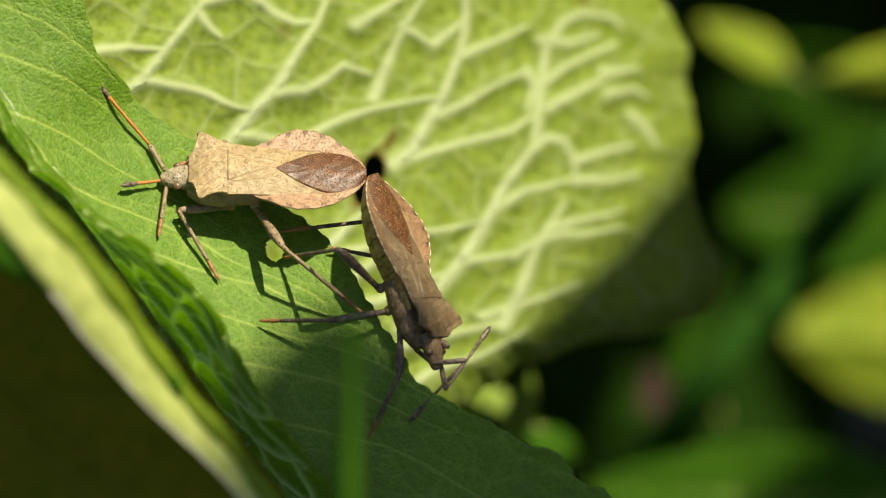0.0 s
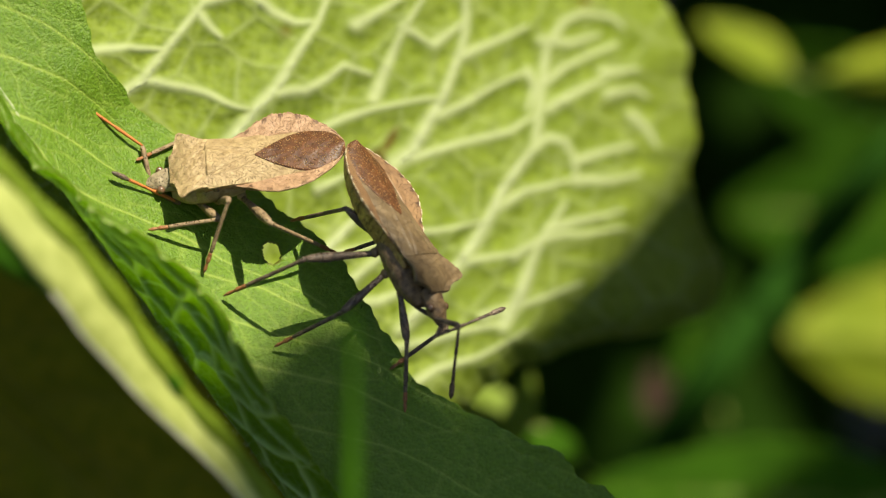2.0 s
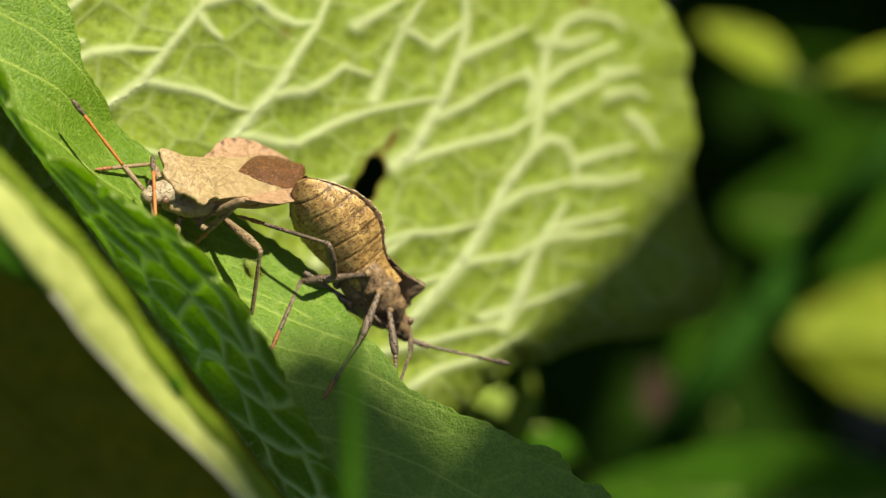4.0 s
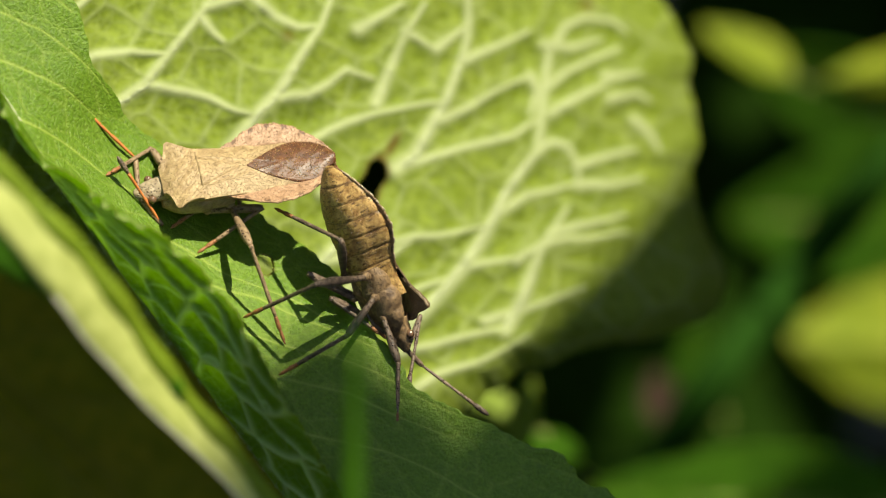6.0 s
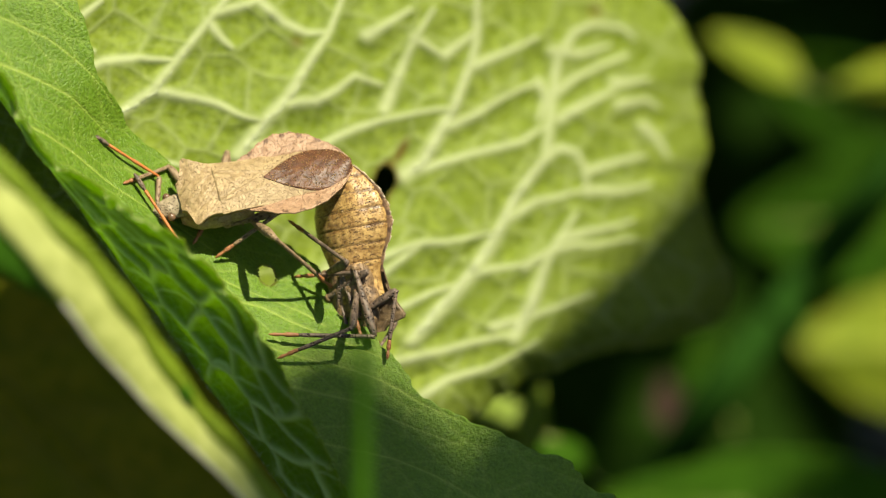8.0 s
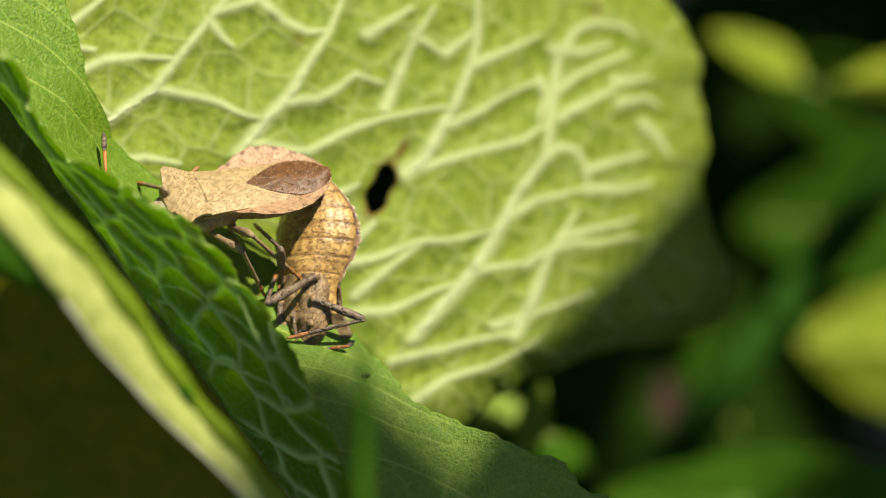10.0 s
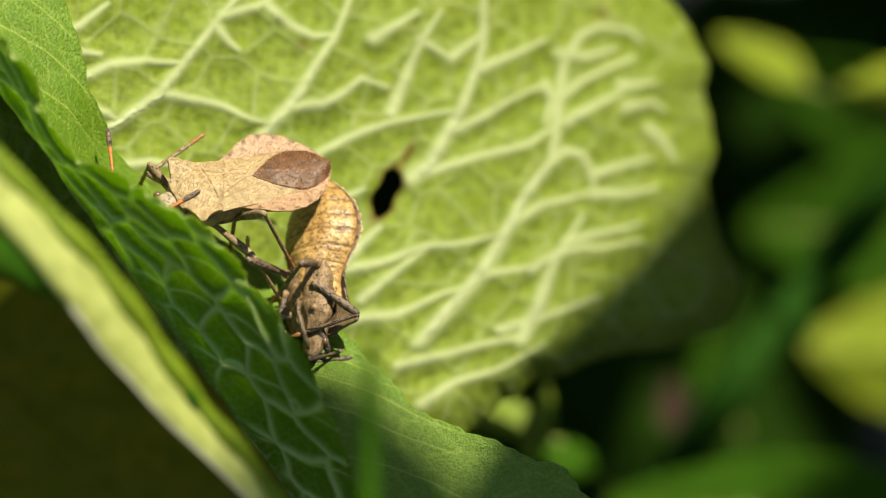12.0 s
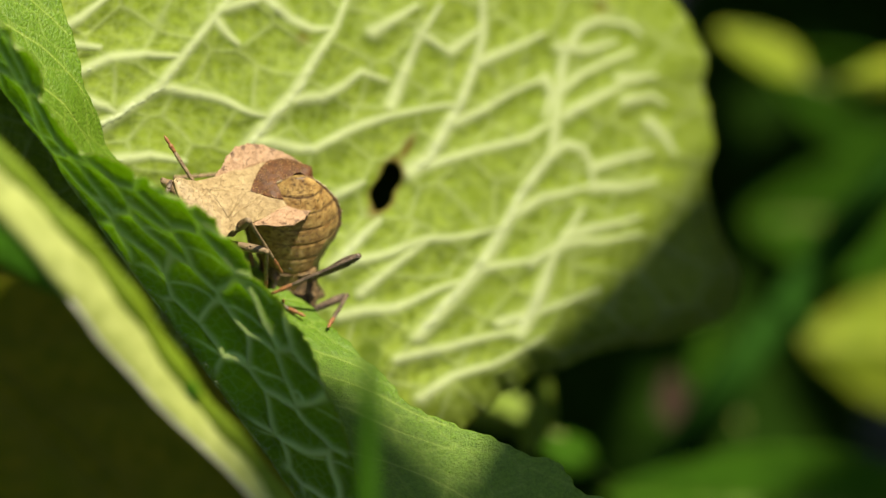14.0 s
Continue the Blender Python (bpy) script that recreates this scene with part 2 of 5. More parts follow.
def flap_point(s, q):
    a, w = np.radians(keyed(FLAP_SLANT, s)), keyed(FLAP_WIDTH, s)
    bend = 0.16 * (q - 1.0)
    return s, w * q * np.cos(a + bend), -w * q * np.sin(a + bend)


def leaf_frame(s, n, d):
    """From the leaf's own coordinates to its local points."""
    return np.stack([ES.x * s + EN.x * n, d, ES.z * s + EN.z * n], -1)


def sheet(point, s, q, relief):
    """Points of a curved sheet, pushed out along its normal by relief."""
    base = leaf_frame(*point(s, q))
    ds, dq = np.gradient(base, axis=0), np.gradient(base, axis=1)
    nrm = np.cross(ds, dq)
    nrm /= np.linalg.norm(nrm, axis=-1, keepdims=True) + 1e-12
    return base + nrm * relief[..., None]


def side_veins(width_of, step, lean, first, last, seed):
    """Veins that leave the fold at a slant and curve towards the tip, in (s, distance from the fold)."""
    rng = random.Random(seed)
    out, s = [], first
    while s < last:
        w = float(keyed(width_of, min(s + 4, last)))
        ln = lean * rng.uniform(0.85, 1.15)
        out.append([(s, 0), (s + 0.30 * w * ln, 0.30 * w), (s + 0.62 * w * ln * 1.08, 0.62 * w), (s + 0.9 * w * ln * 1.3, 0.9 * w)])
        s += step * rng.uniform(0.8, 1.2)
    return out


def vein_field(x, y, lines, width, net, net_width, strength=0.5):
    """How much each point belongs to a vein (0 to 1)."""
    v = np.zeros(x.shape)
    for ln in lines:
        d, along = line_distance(x, y, ln)
        v = np.maximum(v, np.exp(-(d / (width * (1.15 - 0.7 * along))) ** 2))
    return np.maximum(v, strength * np.exp(-(net / net_width) ** 2))


dock_leaf = thing("dock_leaf", "large green dock leaf folded along its midrib", "leaf")
dock_leaf.matrix_basis = BASE @ Matrix.Translation(FOLD * MM)

# far half, upper side in the sun
S, Q = np.meshgrid(np.linspace(-34, 44, 420), np.linspace(0, 1, 110), indexing="ij")
W = keyed(BLADE_WIDTH, S)
QW = Q * (1 + 0.035 * wave(S, S * 0, 3.1, 3.0) * Q ** 3 + 0.018 * wave(S, S * 0, 5.7, 0.9) * Q ** 5)
X, Y = S, QW * W
wx, wy = X + 0.35 * wave(X, Y, 1.1, 2.5), Y + 0.35 * wave(X, Y, 2.3, 2.5)
net = cells(wx - 0.9 * wy, wy, 3.0, 2.4, 4)
fine = cells(wx, wy, 0.95, 0.8, 7)
lines = side_veins(BLADE_WIDTH, 5.2, 1.15, -38, 40, 5) + [[(-34, 0), (44, 0)]]
vein = 0.75 * vein_field(wx, wy, lines, 0.14, net, 0.06, 0.45)
vein = np.maximum(vein, 0.16 * np.exp(-(fine / 0.12) ** 2))
relief = 0.09 * net - 0.10 * vein + 0.12 * wave(X, Y, 4.0, 5.0) + 0.02 * (1 - np.exp(-(fine / 0.2) ** 2))
hx, hy = (X - 3.1), (Y - 10.6)
hole = np.hypot(hx / 0.62 + 0.2 * np.sin(3 * hy), hy / 0.60 + 0.15 * np.sin(4 * hx))
bite = np.clip(1.45 - hole, 0, 0.45) * 2.1 * (hole < 1.45)
far_half = part("upper_half", mesh_of("upper_half", sheet(blade_point, X, QW, relief).reshape(-1, 3), grid_faces(*S.shape, keep=(hole > 1).ravel()), LEAF_TOP,
                attrs=(("vein", vein.ravel()), ("bite", bite.ravel()))), dock_leaf, "bright green upper side with pale veins and a gnawed hole")
soften(far_half, 0.18)

# the pale midrib, raised along the fold
run = np.linspace(-33, 16, 90)
cord = leaf_frame(*blade_point(run, (0.55 + 0.08 * np.sin(run * 0.7)) / keyed(BLADE_WIDTH, run))) - np.array([0, 0.06, 0])
vs, fs = tube([Vector(q) for q in cord], [0.15 * (1 - 0.5 * k / 89) for k in range(90)], 8)
part("midrib", mesh_of("midrib", vs, fs, LEAF_VEIN), dock_leaf, "pale raised midrib")

# near half, its lower side turned to the viewer and in its own shade
S, Q = np.meshgrid(np.linspace(-26, 34, 640), np.linspace(0, 1, 90), indexing="ij")
W = keyed(FLAP_WIDTH, S)
QW = Q * (1 + 0.04 * wave(S, S * 0, 1.1, 2.2) * Q ** 3 + 0.03 * wave(S, S * 0, 2.7, 0.6) * Q ** 5)
X, Y = S, QW * W
wx, wy = X + 0.4 * wave(X, Y, 6.1, 2.5), Y + 0.4 * wave(X, Y, 7.3, 2.5)
net = cells(0.8 * wx - 0.9 * wy, 0.75 * wy + 0.25 * wx, 4.0, 2.1, 11)
fine = cells(wx, wy, 0.8, 0.7, 17)
lines = side_veins(FLAP_WIDTH, 6.5, 1.35, -36, 40, 8)
vein = vein_field(wx, wy, lines, 0.15, net, 0.11, 0.95) * np.clip((Y - 0.2) / 0.8, 0.2, 1)
vein = np.maximum(vein, 0.22 * np.exp(-(fine / 0.12) ** 2)) * 0.8
relief = 0.32 * np.exp(-(net / 0.16) ** 2) * np.clip(Y / 2, 0, 1) - 0.28 * np.minimum(net, 0.8) + 0.22 * wave(X, Y, 8.0, 3.0) * Q + 0.03 * np.exp(-(fine / 0.2) ** 2)
near_half = part("lower_half", mesh_of("lower_half", sheet(flap_point, X, QW, relief).reshape(-1, 3), grid_faces(*S.shape), LEAF_UNDER,
                 attrs=(("vein", vein.ravel()), ("bite", np.clip((Q - 0.99) * 40, 0, 0.35).ravel()))), dock_leaf, "dark puckered lower side with raised pale veins")
soften(near_half, 0.18)

# ---------------------------------------------------------------- pale rib along the fold
rib = thing("leaf_stalk", "thick pale yellow-green stalk beside the folded leaf", "stalk")
rib.matrix_basis = BASE @ Matrix.Translation(FOLD * MM)
path, rad = [], []
STALK = [(-14, -38.2, 14.0, 1.55), (-8, -31.9, 6.9, 1.5), (-3.5, -28.4, 3.3, 1.45), (2.2, -24.7, -0.8, 1.6), (8.3, -21.3, -5.3, 1.55),
         (11.0, -19.8, -7.2, 1.38), (14.3, -17.6, -9.8, 1.2), (19.6, -14.0, -13.5, 0.95), (23.2, -11.7, -16.4, 0.8), (45, 3.0, -36.0, 0.6)]
for k in range(90):
    s = -14 + 59 * k / 89
    u, v, w = (float(keyed([(q[0], q[c]) for q in STALK], s)) for c in (1, 2, 3))
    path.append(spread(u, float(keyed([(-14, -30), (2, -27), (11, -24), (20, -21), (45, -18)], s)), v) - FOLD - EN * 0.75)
    rad.append((w * (1 + 0.03 * math.sin(s * 1.1)), w * (1 + 0.03 * math.cos(s * 1.3))))


TILT, TURNED = EN * 0.94 + ED * 0.34, ED * 0.94 - EN * 0.34


def strap(centre, half, depth, shift=0.0, sides=24):
    """A flattened stalk, broad towards the viewer: half widths along it, and its depth as a share of them."""
    rings = []
    for q, w in zip(centre, half):
        rings.append([Vector(q) + TILT * (w * (shift + math.cos(a))) + TURNED * (w * depth * math.copysign(abs(math.sin(a)) ** 0.7, math.sin(a))) for a in [2 * math.pi * k / sides for k in range(sides)]])
    n = len(rings)
    faces = [(i * sides + k, i * sides + (k + 1) % sides, (i + 1) * sides + (k + 1) % sides, (i + 1) * sides + k) for i in range(n - 1) for k in range(sides)]
    faces += [tuple(range(sides)), tuple((n - 1) * sides + k for k in reversed(range(sides)))]
    return [v for ring in rings for v in ring], faces


half = [w[0] for w in rad]
vs, fs = strap(path, [w * 0.94 for w in half], 0.38, 0.0)
part("stalk", mesh_of("stalk", vs, fs, LEAF_RIB), rib)
vs, fs = strap([q + ED * 0.8 for q in path[:34]], [2.2 * min(1, (34 - k) / 16) for k in range(34)], 0.3, -0.62)
part("sheath", mesh_of("sheath", vs, fs, LEAF_FAR), rib, "green sheath at the broad end of the stalk")
# a dry pale line along its lower edge and a groove-like green line along the other
for side, size, mat, word in ((-0.96, 0.13, DRY_EDGE, "grey dry line along the stalk"), (0.95, 0.75, STALK_GREEN, "green ridge along the stalk")):
    line = [Vector(q) + TILT * (side * w[0]) + TURNED * ((-0.10 if side > 0 else -0.30) * w[0]) for q, w in zip(path, rad)][0 if side > 0 else 26:]
    vs, fs = tube(line, [size * (0.5 + 0.5 * w[0] / 2) * (1 + 0.15 * math.sin(k * 0.7)) for k, w in enumerate(rad[-len(line):])], 8)
    part("ridge", mesh_of("ridge", vs, fs, mat), rib, word)

knot = path[41] + TILT * 1.1 - TURNED * 0.35
vs, fs = tube([knot - ES * 0.9, knot - ES * 0.5, knot, knot + ES * 0.5, knot + ES * 1.0], [0.1, 0.38, 0.5, 0.36, 0.1], 12)
part("bud", mesh_of("bud", vs, fs, LEAF_FAR), rib, "small dark green bud on the stalk")

hair_rng = random.Random(5)
hv, hf = [], []
for k in range(520):
    s = hair_rng.uniform(-14, 22)
    n, d = hair_rng.uniform(-0.25, 0.35), hair_rng.uniform(-0.5, 0.1)
    root = Vector((ES.x * s + EN.x * n, d, ES.z * s + EN.z * n))
    way = (EN * hair_rng.uniform(-1, 0.3) - ED * hair_rng.uniform(0.5, 1.2) + ES * hair_rng.uniform(-0.5, 0.5)).normalized() * hair_rng.uniform(0.18, 0.42)
    side = way.cross(ES).normalized() * 0.022
    o = len(hv)
    hv += [root + side, root - side * 0.5 + ES * 0.02, root - side * 0.5 - ES * 0.02, root + way]
    hf += [(o, o + 1, o + 3), (o + 1, o + 2, o + 3), (o + 2, o, o + 3)]
tagged(part("hairs", mesh_of("hairs", hv, hf, LEAF_VEIN, False), dock_leaf, "fine pale hairs along the midrib"), kind="stuff")

# ---------------------------------------------------------------- large pale leaf behind
def back_depth(u, v):
    return 12 + 0.66 * (u + 20) + 0.012 * np.clip(u + 4, 0, 40) ** 2 + 0.15 * v


back_leaf = thing("dock_leaf", "broad pale green dock leaf with its veined underside towards the insects", "leaf")
U, V = np.meshgrid(np.linspace(-31, 22, 520), np.linspace(-14, 30, 440), indexing="ij")
wu, wv = U + 0.3 * wave(U, V, 2.0, 4.0), V + 0.3 * wave(U, V, 3.0, 4.0)
# steep main veins and the slanting ones between them
MAIN = [[(-26.5, 7.6), (-23.5, 8.9), (-21.6, 10.1), (-19.9, 11.2), (-18.8, 12.7), (-17.5, 14.4), (-16.0, 16.4), (-14.6, 18.1)],
         [(-14.5, 6.7), (-12.6, 9.1), (-11.1, 10.6), (-9.6, 12.9), (-8.1, 15.1), (-7.3, 18.1)],
         [(-8.4, -0.8), (-6.6, 1.2), (-5.3, 2.4)],
         [(-3.3, 5.6), (-2.1, 6.5), (-0.9, 8.6), (0.0, 10.2), (0.9, 12.9), (1.3, 15.1), (1.6, 18.5)],
         [(-3.0, -5.5), (-1.7, -4.0), (0.9, -1.0), (2.4, 1.2), (4.3, 4.6), (5.8, 6.5), (6.9, 7.4), (8.1, 7.2), (8.7, 5.9), (8.7, 4.4)],
         [(3.8, -5.1), (5.1, -2.9), (6.6, 0.5), (8.1, 2.9)]]
UPPER_VEINS = [[(-27.4, 14.6), (-25.3, 15.9), (-23.5, 17.3)],
         [(-27.4, 14.3), (-25.3, 14.1), (-23.9, 13.8)],
         [(-25.7, 12.0), (-23.1, 13.1), (-20.8, 13.6), (-18.7, 13.5)],
         [(-25.0, 10.4), (-23.5, 10.1), (-22.5, 9.6)],
         [(-19.8, 11.2), (-17.6, 10.8), (-15.2, 10.1), (-12.7, 9.3)],
         [(-11.4, 10.1), (-9.2, 10.5), (-7.7, 11.4), (-6.6, 12.3), (-4.7, 11.6)],
         [(-13.0, 17.2), (-11.6, 15.7), (-9.9, 15.2), (-8.1, 15.2)],
         [(-23.5, 6.1), (-20.8, 6.7), (-18.2, 6.2)],
         [(-13.0, 6.7), (-9.6, 7.1), (-6.6, 8.6), (-4.7, 9.3), (-0.8, 10.4)],
         [(-16.0, 16.4), (-13.7, 17.0), (-12.6, 17.5)],
         [(-4.7, 9.9), (-3.5, 12.5), (-2.6, 14.7), (-1.5, 16.6)],
         [(-2.7, 14.7), (-1.9, 14.4), (-0.8, 13.6)],
         [(-0.8, 13.6), (0.9, 15.1)],
         [(-15.6, 15.1), (-14.9, 14.1)],
         [(-5.8, 14.8), (-4.7, 15.5), (-3.0, 16.6)]]
RIM_VEINS = [[(5.3, 7.6), (6.4, 9.9), (6.9, 13.3), (8.1, 15.1), (9.4, 15.7), (11.1, 15.4), (11.9, 14.7)],
         [(-2.7, 5.9), (-0.6, 6.5), (2.1, 7.1), (4.3, 7.8), (6.0, 8.9)],
         [(-0.7, 8.7), (1.3, 9.7), (3.2, 10.8), (5.6, 11.7)],
         [(0.9, 12.7), (2.8, 13.6), (5.6, 14.9)],
         [(5.6, 11.7), (6.1, 10.8), (5.6, 9.3)],
         [(6.4, 10.8), (8.1, 12.1), (11.4, 13.6)],
         [(10.6, 11.8), (12.8, 12.1)],
         [(10.9, 10.4), (12.6, 10.6), (13.4, 10.0)],
         [(12.4, 8.7), (13.7, 7.8), (14.3, 6.9)],
         [(6.9, 9.3), (9.2, 10.6), (10.7, 11.4)],
         [(8.7, 5.7), (10.7, 6.3), (12.6, 6.9)],
         [(8.8, 4.2), (11.1, 4.6), (13.1, 5.1)],
         [(6.6, 13.8), (8.4, 13.7), (10.3, 14.2)]]
LOWER_VEINS = [[(-8.1, -0.3), (-4.7, 0.1), (-2.1, 1.1), (2.6, 2.1)],
         [(-8.1, -4.0), (-4.3, -3.3), (-1.7, -2.1), (0.4, -1.7)],
         [(0.9, -1.2), (2.1, -0.6), (4.9, -0.3)],
         [(4.7, -0.5), (6.4, 0.5), (8.4, 1.1), (11.8, 1.3)],
         [(2.6, -4.5), (5.1, -3.6), (9.2, -2.4)],
         [(-4.3, -7.0), (0.6, -5.7), (3.9, -5.0)],
         [(-2.6, -9.5), (-0.6, -8.1), (2.1, -7.2), (5.4, -5.5)],
         [(-8.4, 3.9), (-6.4, 4.8)],
         [(3.2, 2.6), (5.4, 3.9), (8.6, 4.6)],
         [(-6.6, -2.5), (-4.7, -1.0), (-2.1, 1.1)],
         [(6.9, 1.2), (9.2, 2.0), (11.8, 2.6)]]


def joined(line, others):
    """The line with its ends drawn to the nearest point of another line, where one is close."""
    out = list(line)
    for e in (0, -1):
        best = (1.2, None)
        for o in others:
            if o is line:
                continue
            for a, b in zip(o[:-1], o[1:]):
                for f in range(11):
                    q = (a[0] + (b[0] - a[0]) * f / 10, a[1] + (b[1] - a[1]) * f / 10)
                    d = math.hypot(q[0] - out[e][0], q[1] - out[e][1])
                    if d < best[0]:
                        best = (d, q)
        if best[1]:
            out[e] = best[1]
    return out


CROSS = [joined(c, MAIN) for c in UPPER_VEINS + RIM_VEINS + LOWER_VEINS]
vein_gap = np.min([line_distance(wu, wv, c)[0] for c in MAIN + CROSS], axis=0)
net = cells(wu - 0.6 * wv, wv + 0.45 * wu, 4.2, 3.4, 21)
net2 = cells(wu - 0.5 * wv + 0.3 * wave(U, V, 8.0, 1.0), wv + 0.5 * wu, 2.3, 1.7, 31)
fine = cells(wu, wv, 1.3, 1.1, 23)
vein = np.maximum(vein_field(wu, wv, MAIN, 0.46, net, 0.09, 0.30), vein_field(wu, wv, CROSS, 0.34, net, 0.05, 0.2))
vein = np.maximum(vein, 0.12 * np.exp(-(net2 / 0.12) ** 2))
vein = np.maximum(vein, 0.15 * np.exp(-(fine / 0.1) ** 2))
ang = np.arctan2(V - 8, U + 6)
EDGE = [(-3.2, 30), (-2.8, 22), (-2.4, 19), (-1.75, 21), (-1.32, 20.8), (-1.17, 19.8), (-1.0, 19.4), (-0.88, 20), (-0.77, 20.8), (-0.6, 24), (-0.49, 26.2), (-0.37, 26.3), (-0.28, 24.4),
        (-0.2, 22.9), (0, 22.7), (0.13, 22.5), (0.28, 22.7), (0.4, 22.2), (0.55, 21.6), (1.0, 25), (1.6, 32), (3.2, 34)]
edge = keyed(EDGE, ang)
edge = edge + 0.35 * wave(ang * 20, ang * 0, 3.3, 2.0) + 0.12 * wave(ang * 20, ang * 0, 1.3, 0.7)
rr = np.hypot(U + 6, V - 8)
hole = np.hypot((U + 5.0 - 0.36 * (V - 4.6) + 0.12 * np.sin(V * 3.3)) / 0.75, (V - 4.6) / 1.6)
keep = (rr < edge) & (hole > 1)
scar = np.hypot((U + 3.6 - 0.5 * (V - 7.2)) / 0.4, (V - 7.2) / 1.0)
bite = np.maximum(np.clip(1.5 - hole, 0, 0.45) * 1.8 * (hole < 1.5), np.clip(1.2 - scar, 0, 0.7))
for sx, sy, sz in ((-10.5, 14.5, 0.4), (9.3, 16.5, 0.5)):
    bite = np.maximum(bite, 0.55 * np.exp(-((U - sx) ** 2 + (V - sy) ** 2) / sz ** 2))
puff = 0.36 * (1 - np.exp(-(vein_gap / 1.0) ** 2)) + 0.22 * np.minimum(net, 0.7) + 0.07 * np.minimum(net2, 0.7) + 0.04 * fine - 0.16 * vein + 0.40 * wave(U, V, 5.0, 6.0)
curl = 0.9 * np.clip((rr - edge + 3.0) / 3.0, 0, 1) ** 2 * 3.0
DEP = back_depth(U, V) + puff + curl
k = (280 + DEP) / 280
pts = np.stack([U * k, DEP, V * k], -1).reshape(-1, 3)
back_half = part("blade", mesh_of("blade", pts, grid_faces(*U.shape, keep=keep.ravel()), LEAF_BACK, attrs=(("vein", np.clip(vein, 0, 1).ravel()), ("bite", bite.ravel()))), back_leaf)
soften(back_half, 0.25)
# raised veins, each half sunk in the blade
for size, group_lines in ((0.25, MAIN), (0.165, CROSS)):
    for ln in group_lines:
        path, rad = [], []
        n = 14 * (len(ln) - 1)
        for k in range(n + 1):
            t = k / n
            x = float(keyed([(i / (len(ln) - 1), q[0]) for i, q in enumerate(ln)], t))
            y = float(keyed([(i / (len(ln) - 1), q[1]) for i, q in enumerate(ln)], t))
            x, y = x + 0.05 * math.sin(k * 0.5 + y), y + 0.05 * math.cos(k * 0.4 + x)
            a = math.atan2(y - 8, x + 6)
            if math.hypot(x + 6, y - 8) > float(keyed(EDGE, a)) - 0.6 or math.hypot((x + 5.0 - 0.36 * (y - 4.6)) / 0.75, (y - 4.6) / 1.6) < 1.5:
                continue
            iu, iv = int(round((x + 31) / 53 * 519)), int(round((y + 14) / 44 * 439))
            if 0 <= iu < 520 and 0 <= iv < 440:
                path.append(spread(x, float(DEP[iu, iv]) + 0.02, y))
                rad.append(size * (1.05 - 0.6 * t) * (0.92 + 0.12 * math.sin(k * 1.7)) * min(1, (1 - t) * 5 + 0.15, t * 8 + 0.4))
        if len(path) > 3:
            vs, fs = tube(path, rad, 8)
            part("vein", mesh_of("vein", vs, fs, LEAF_VEIN), back_leaf)


# ---------------------------------------------------------------- other plants
def plain_leaf(name, label, length, width, material, at, along, facing, droop=0.15, cup=0.2, seed=1, group="", tip=1.0, fold=0.0):
    """A pointed oval leaf with a midrib: at its base, grown along a direction, its upper side facing another; fold bends one half back, in degrees."""
    S, Q = np.meshgrid(np.linspace(0, 1, 60), np.linspace(-1, 1, 41), indexing="ij")
    half = width / 2 * np.sin(np.pi * np.clip(S, 0, 1) ** 0.8) ** 0.75 * (1 - 0.15 * S * tip)
    half = half * (1 + 0.04 * wave(S * length, Q * 0, seed, length / 8))
    x, y = S * length, Q * half
    z = -droop * length * S ** 2 + cup * width * (Q * half / (width / 2)) ** 2 * 0.5 + 0.02 * width * wave(x, y, seed, width / 3)
    v = np.exp(-(y / (0.03 * width)) ** 2)
    ph = (x - np.abs(y) * 0.9) / (length / 9.0)
    v = np.maximum(v, 0.6 * np.exp(-((ph - np.round(ph)) / 0.09) ** 2))
    z = z - 0.015 * width * v
    turn = radians(fold) * np.clip(y / (0.12 * width), 0, 1)
    y, z = np.where(y > 0, y * np.cos(turn), y), np.where(y > 0, z - y * np.sin(turn), z)
    f = Vector(along).normalized()
    u = Vector(facing)
    u = (u - f * u.dot(f)).normalized()
    m = Matrix((f, u.cross(f), u)).transposed().to_4x4()
    m.translation = Vector(at) * MM
    ob = thing(name, label, "leaf", BASE @ m, group)
    b = part("blade", mesh_of(name, np.stack([x, y, z], -1).reshape(-1, 3), grid_faces(*S.shape), material, attrs=(("vein", v.ravel()), ("bite", (v * 0).ravel()))), ob)
    soften(b, 0.3)
    vs, fs = tube([(length * k / 12, 0, -droop * length * (k / 12) ** 2 - 0.012 * width) for k in range(-3, 12)], [width * 0.022 * (1.1 - 0.07 * k) for k in range(15)], 8)
    part("midrib", mesh_of("midrib", vs, fs, LEAF_RIB if material != LEAF_DRY else LEAF_DRY), ob)
    return ob


# leaf with a lit tip, upper right: sunlit and shaded parts are separate pieces, coloured bright and dark
plain_leaf("pointed_leaf", "tip of a pointed leaf, its sunlight put into a yellow-green colour", 10, 5.6, LEAF_YELLOW_LIT, spread(23.0, 130, 11.9), (-0.86, 0.05, 0.48), (-0.1, -0.66, 0.74), 0.02, 0.15, 2)
plain_leaf("pointed_leaf", "hanging part of a pointed leaf, its shade put into a dark green", 23, 13, LEAF_FAR, spread(34.0, 137, 6.6), (-0.90, 0.05, 0.42), (-0.35, -0.88, -0.3), 0.02, 0.15, 22)
plain_leaf("pointed_leaf", "green leaf with the sun on its edge put into a yellow-green colour", 14, 6, LEAF_YELLOW_LIT, spread(35, 124, 12.8), (-0.95, 0, -0.06), (0.0, -0.6, 0.75), 0.06, 0.2, 3, fold=70)
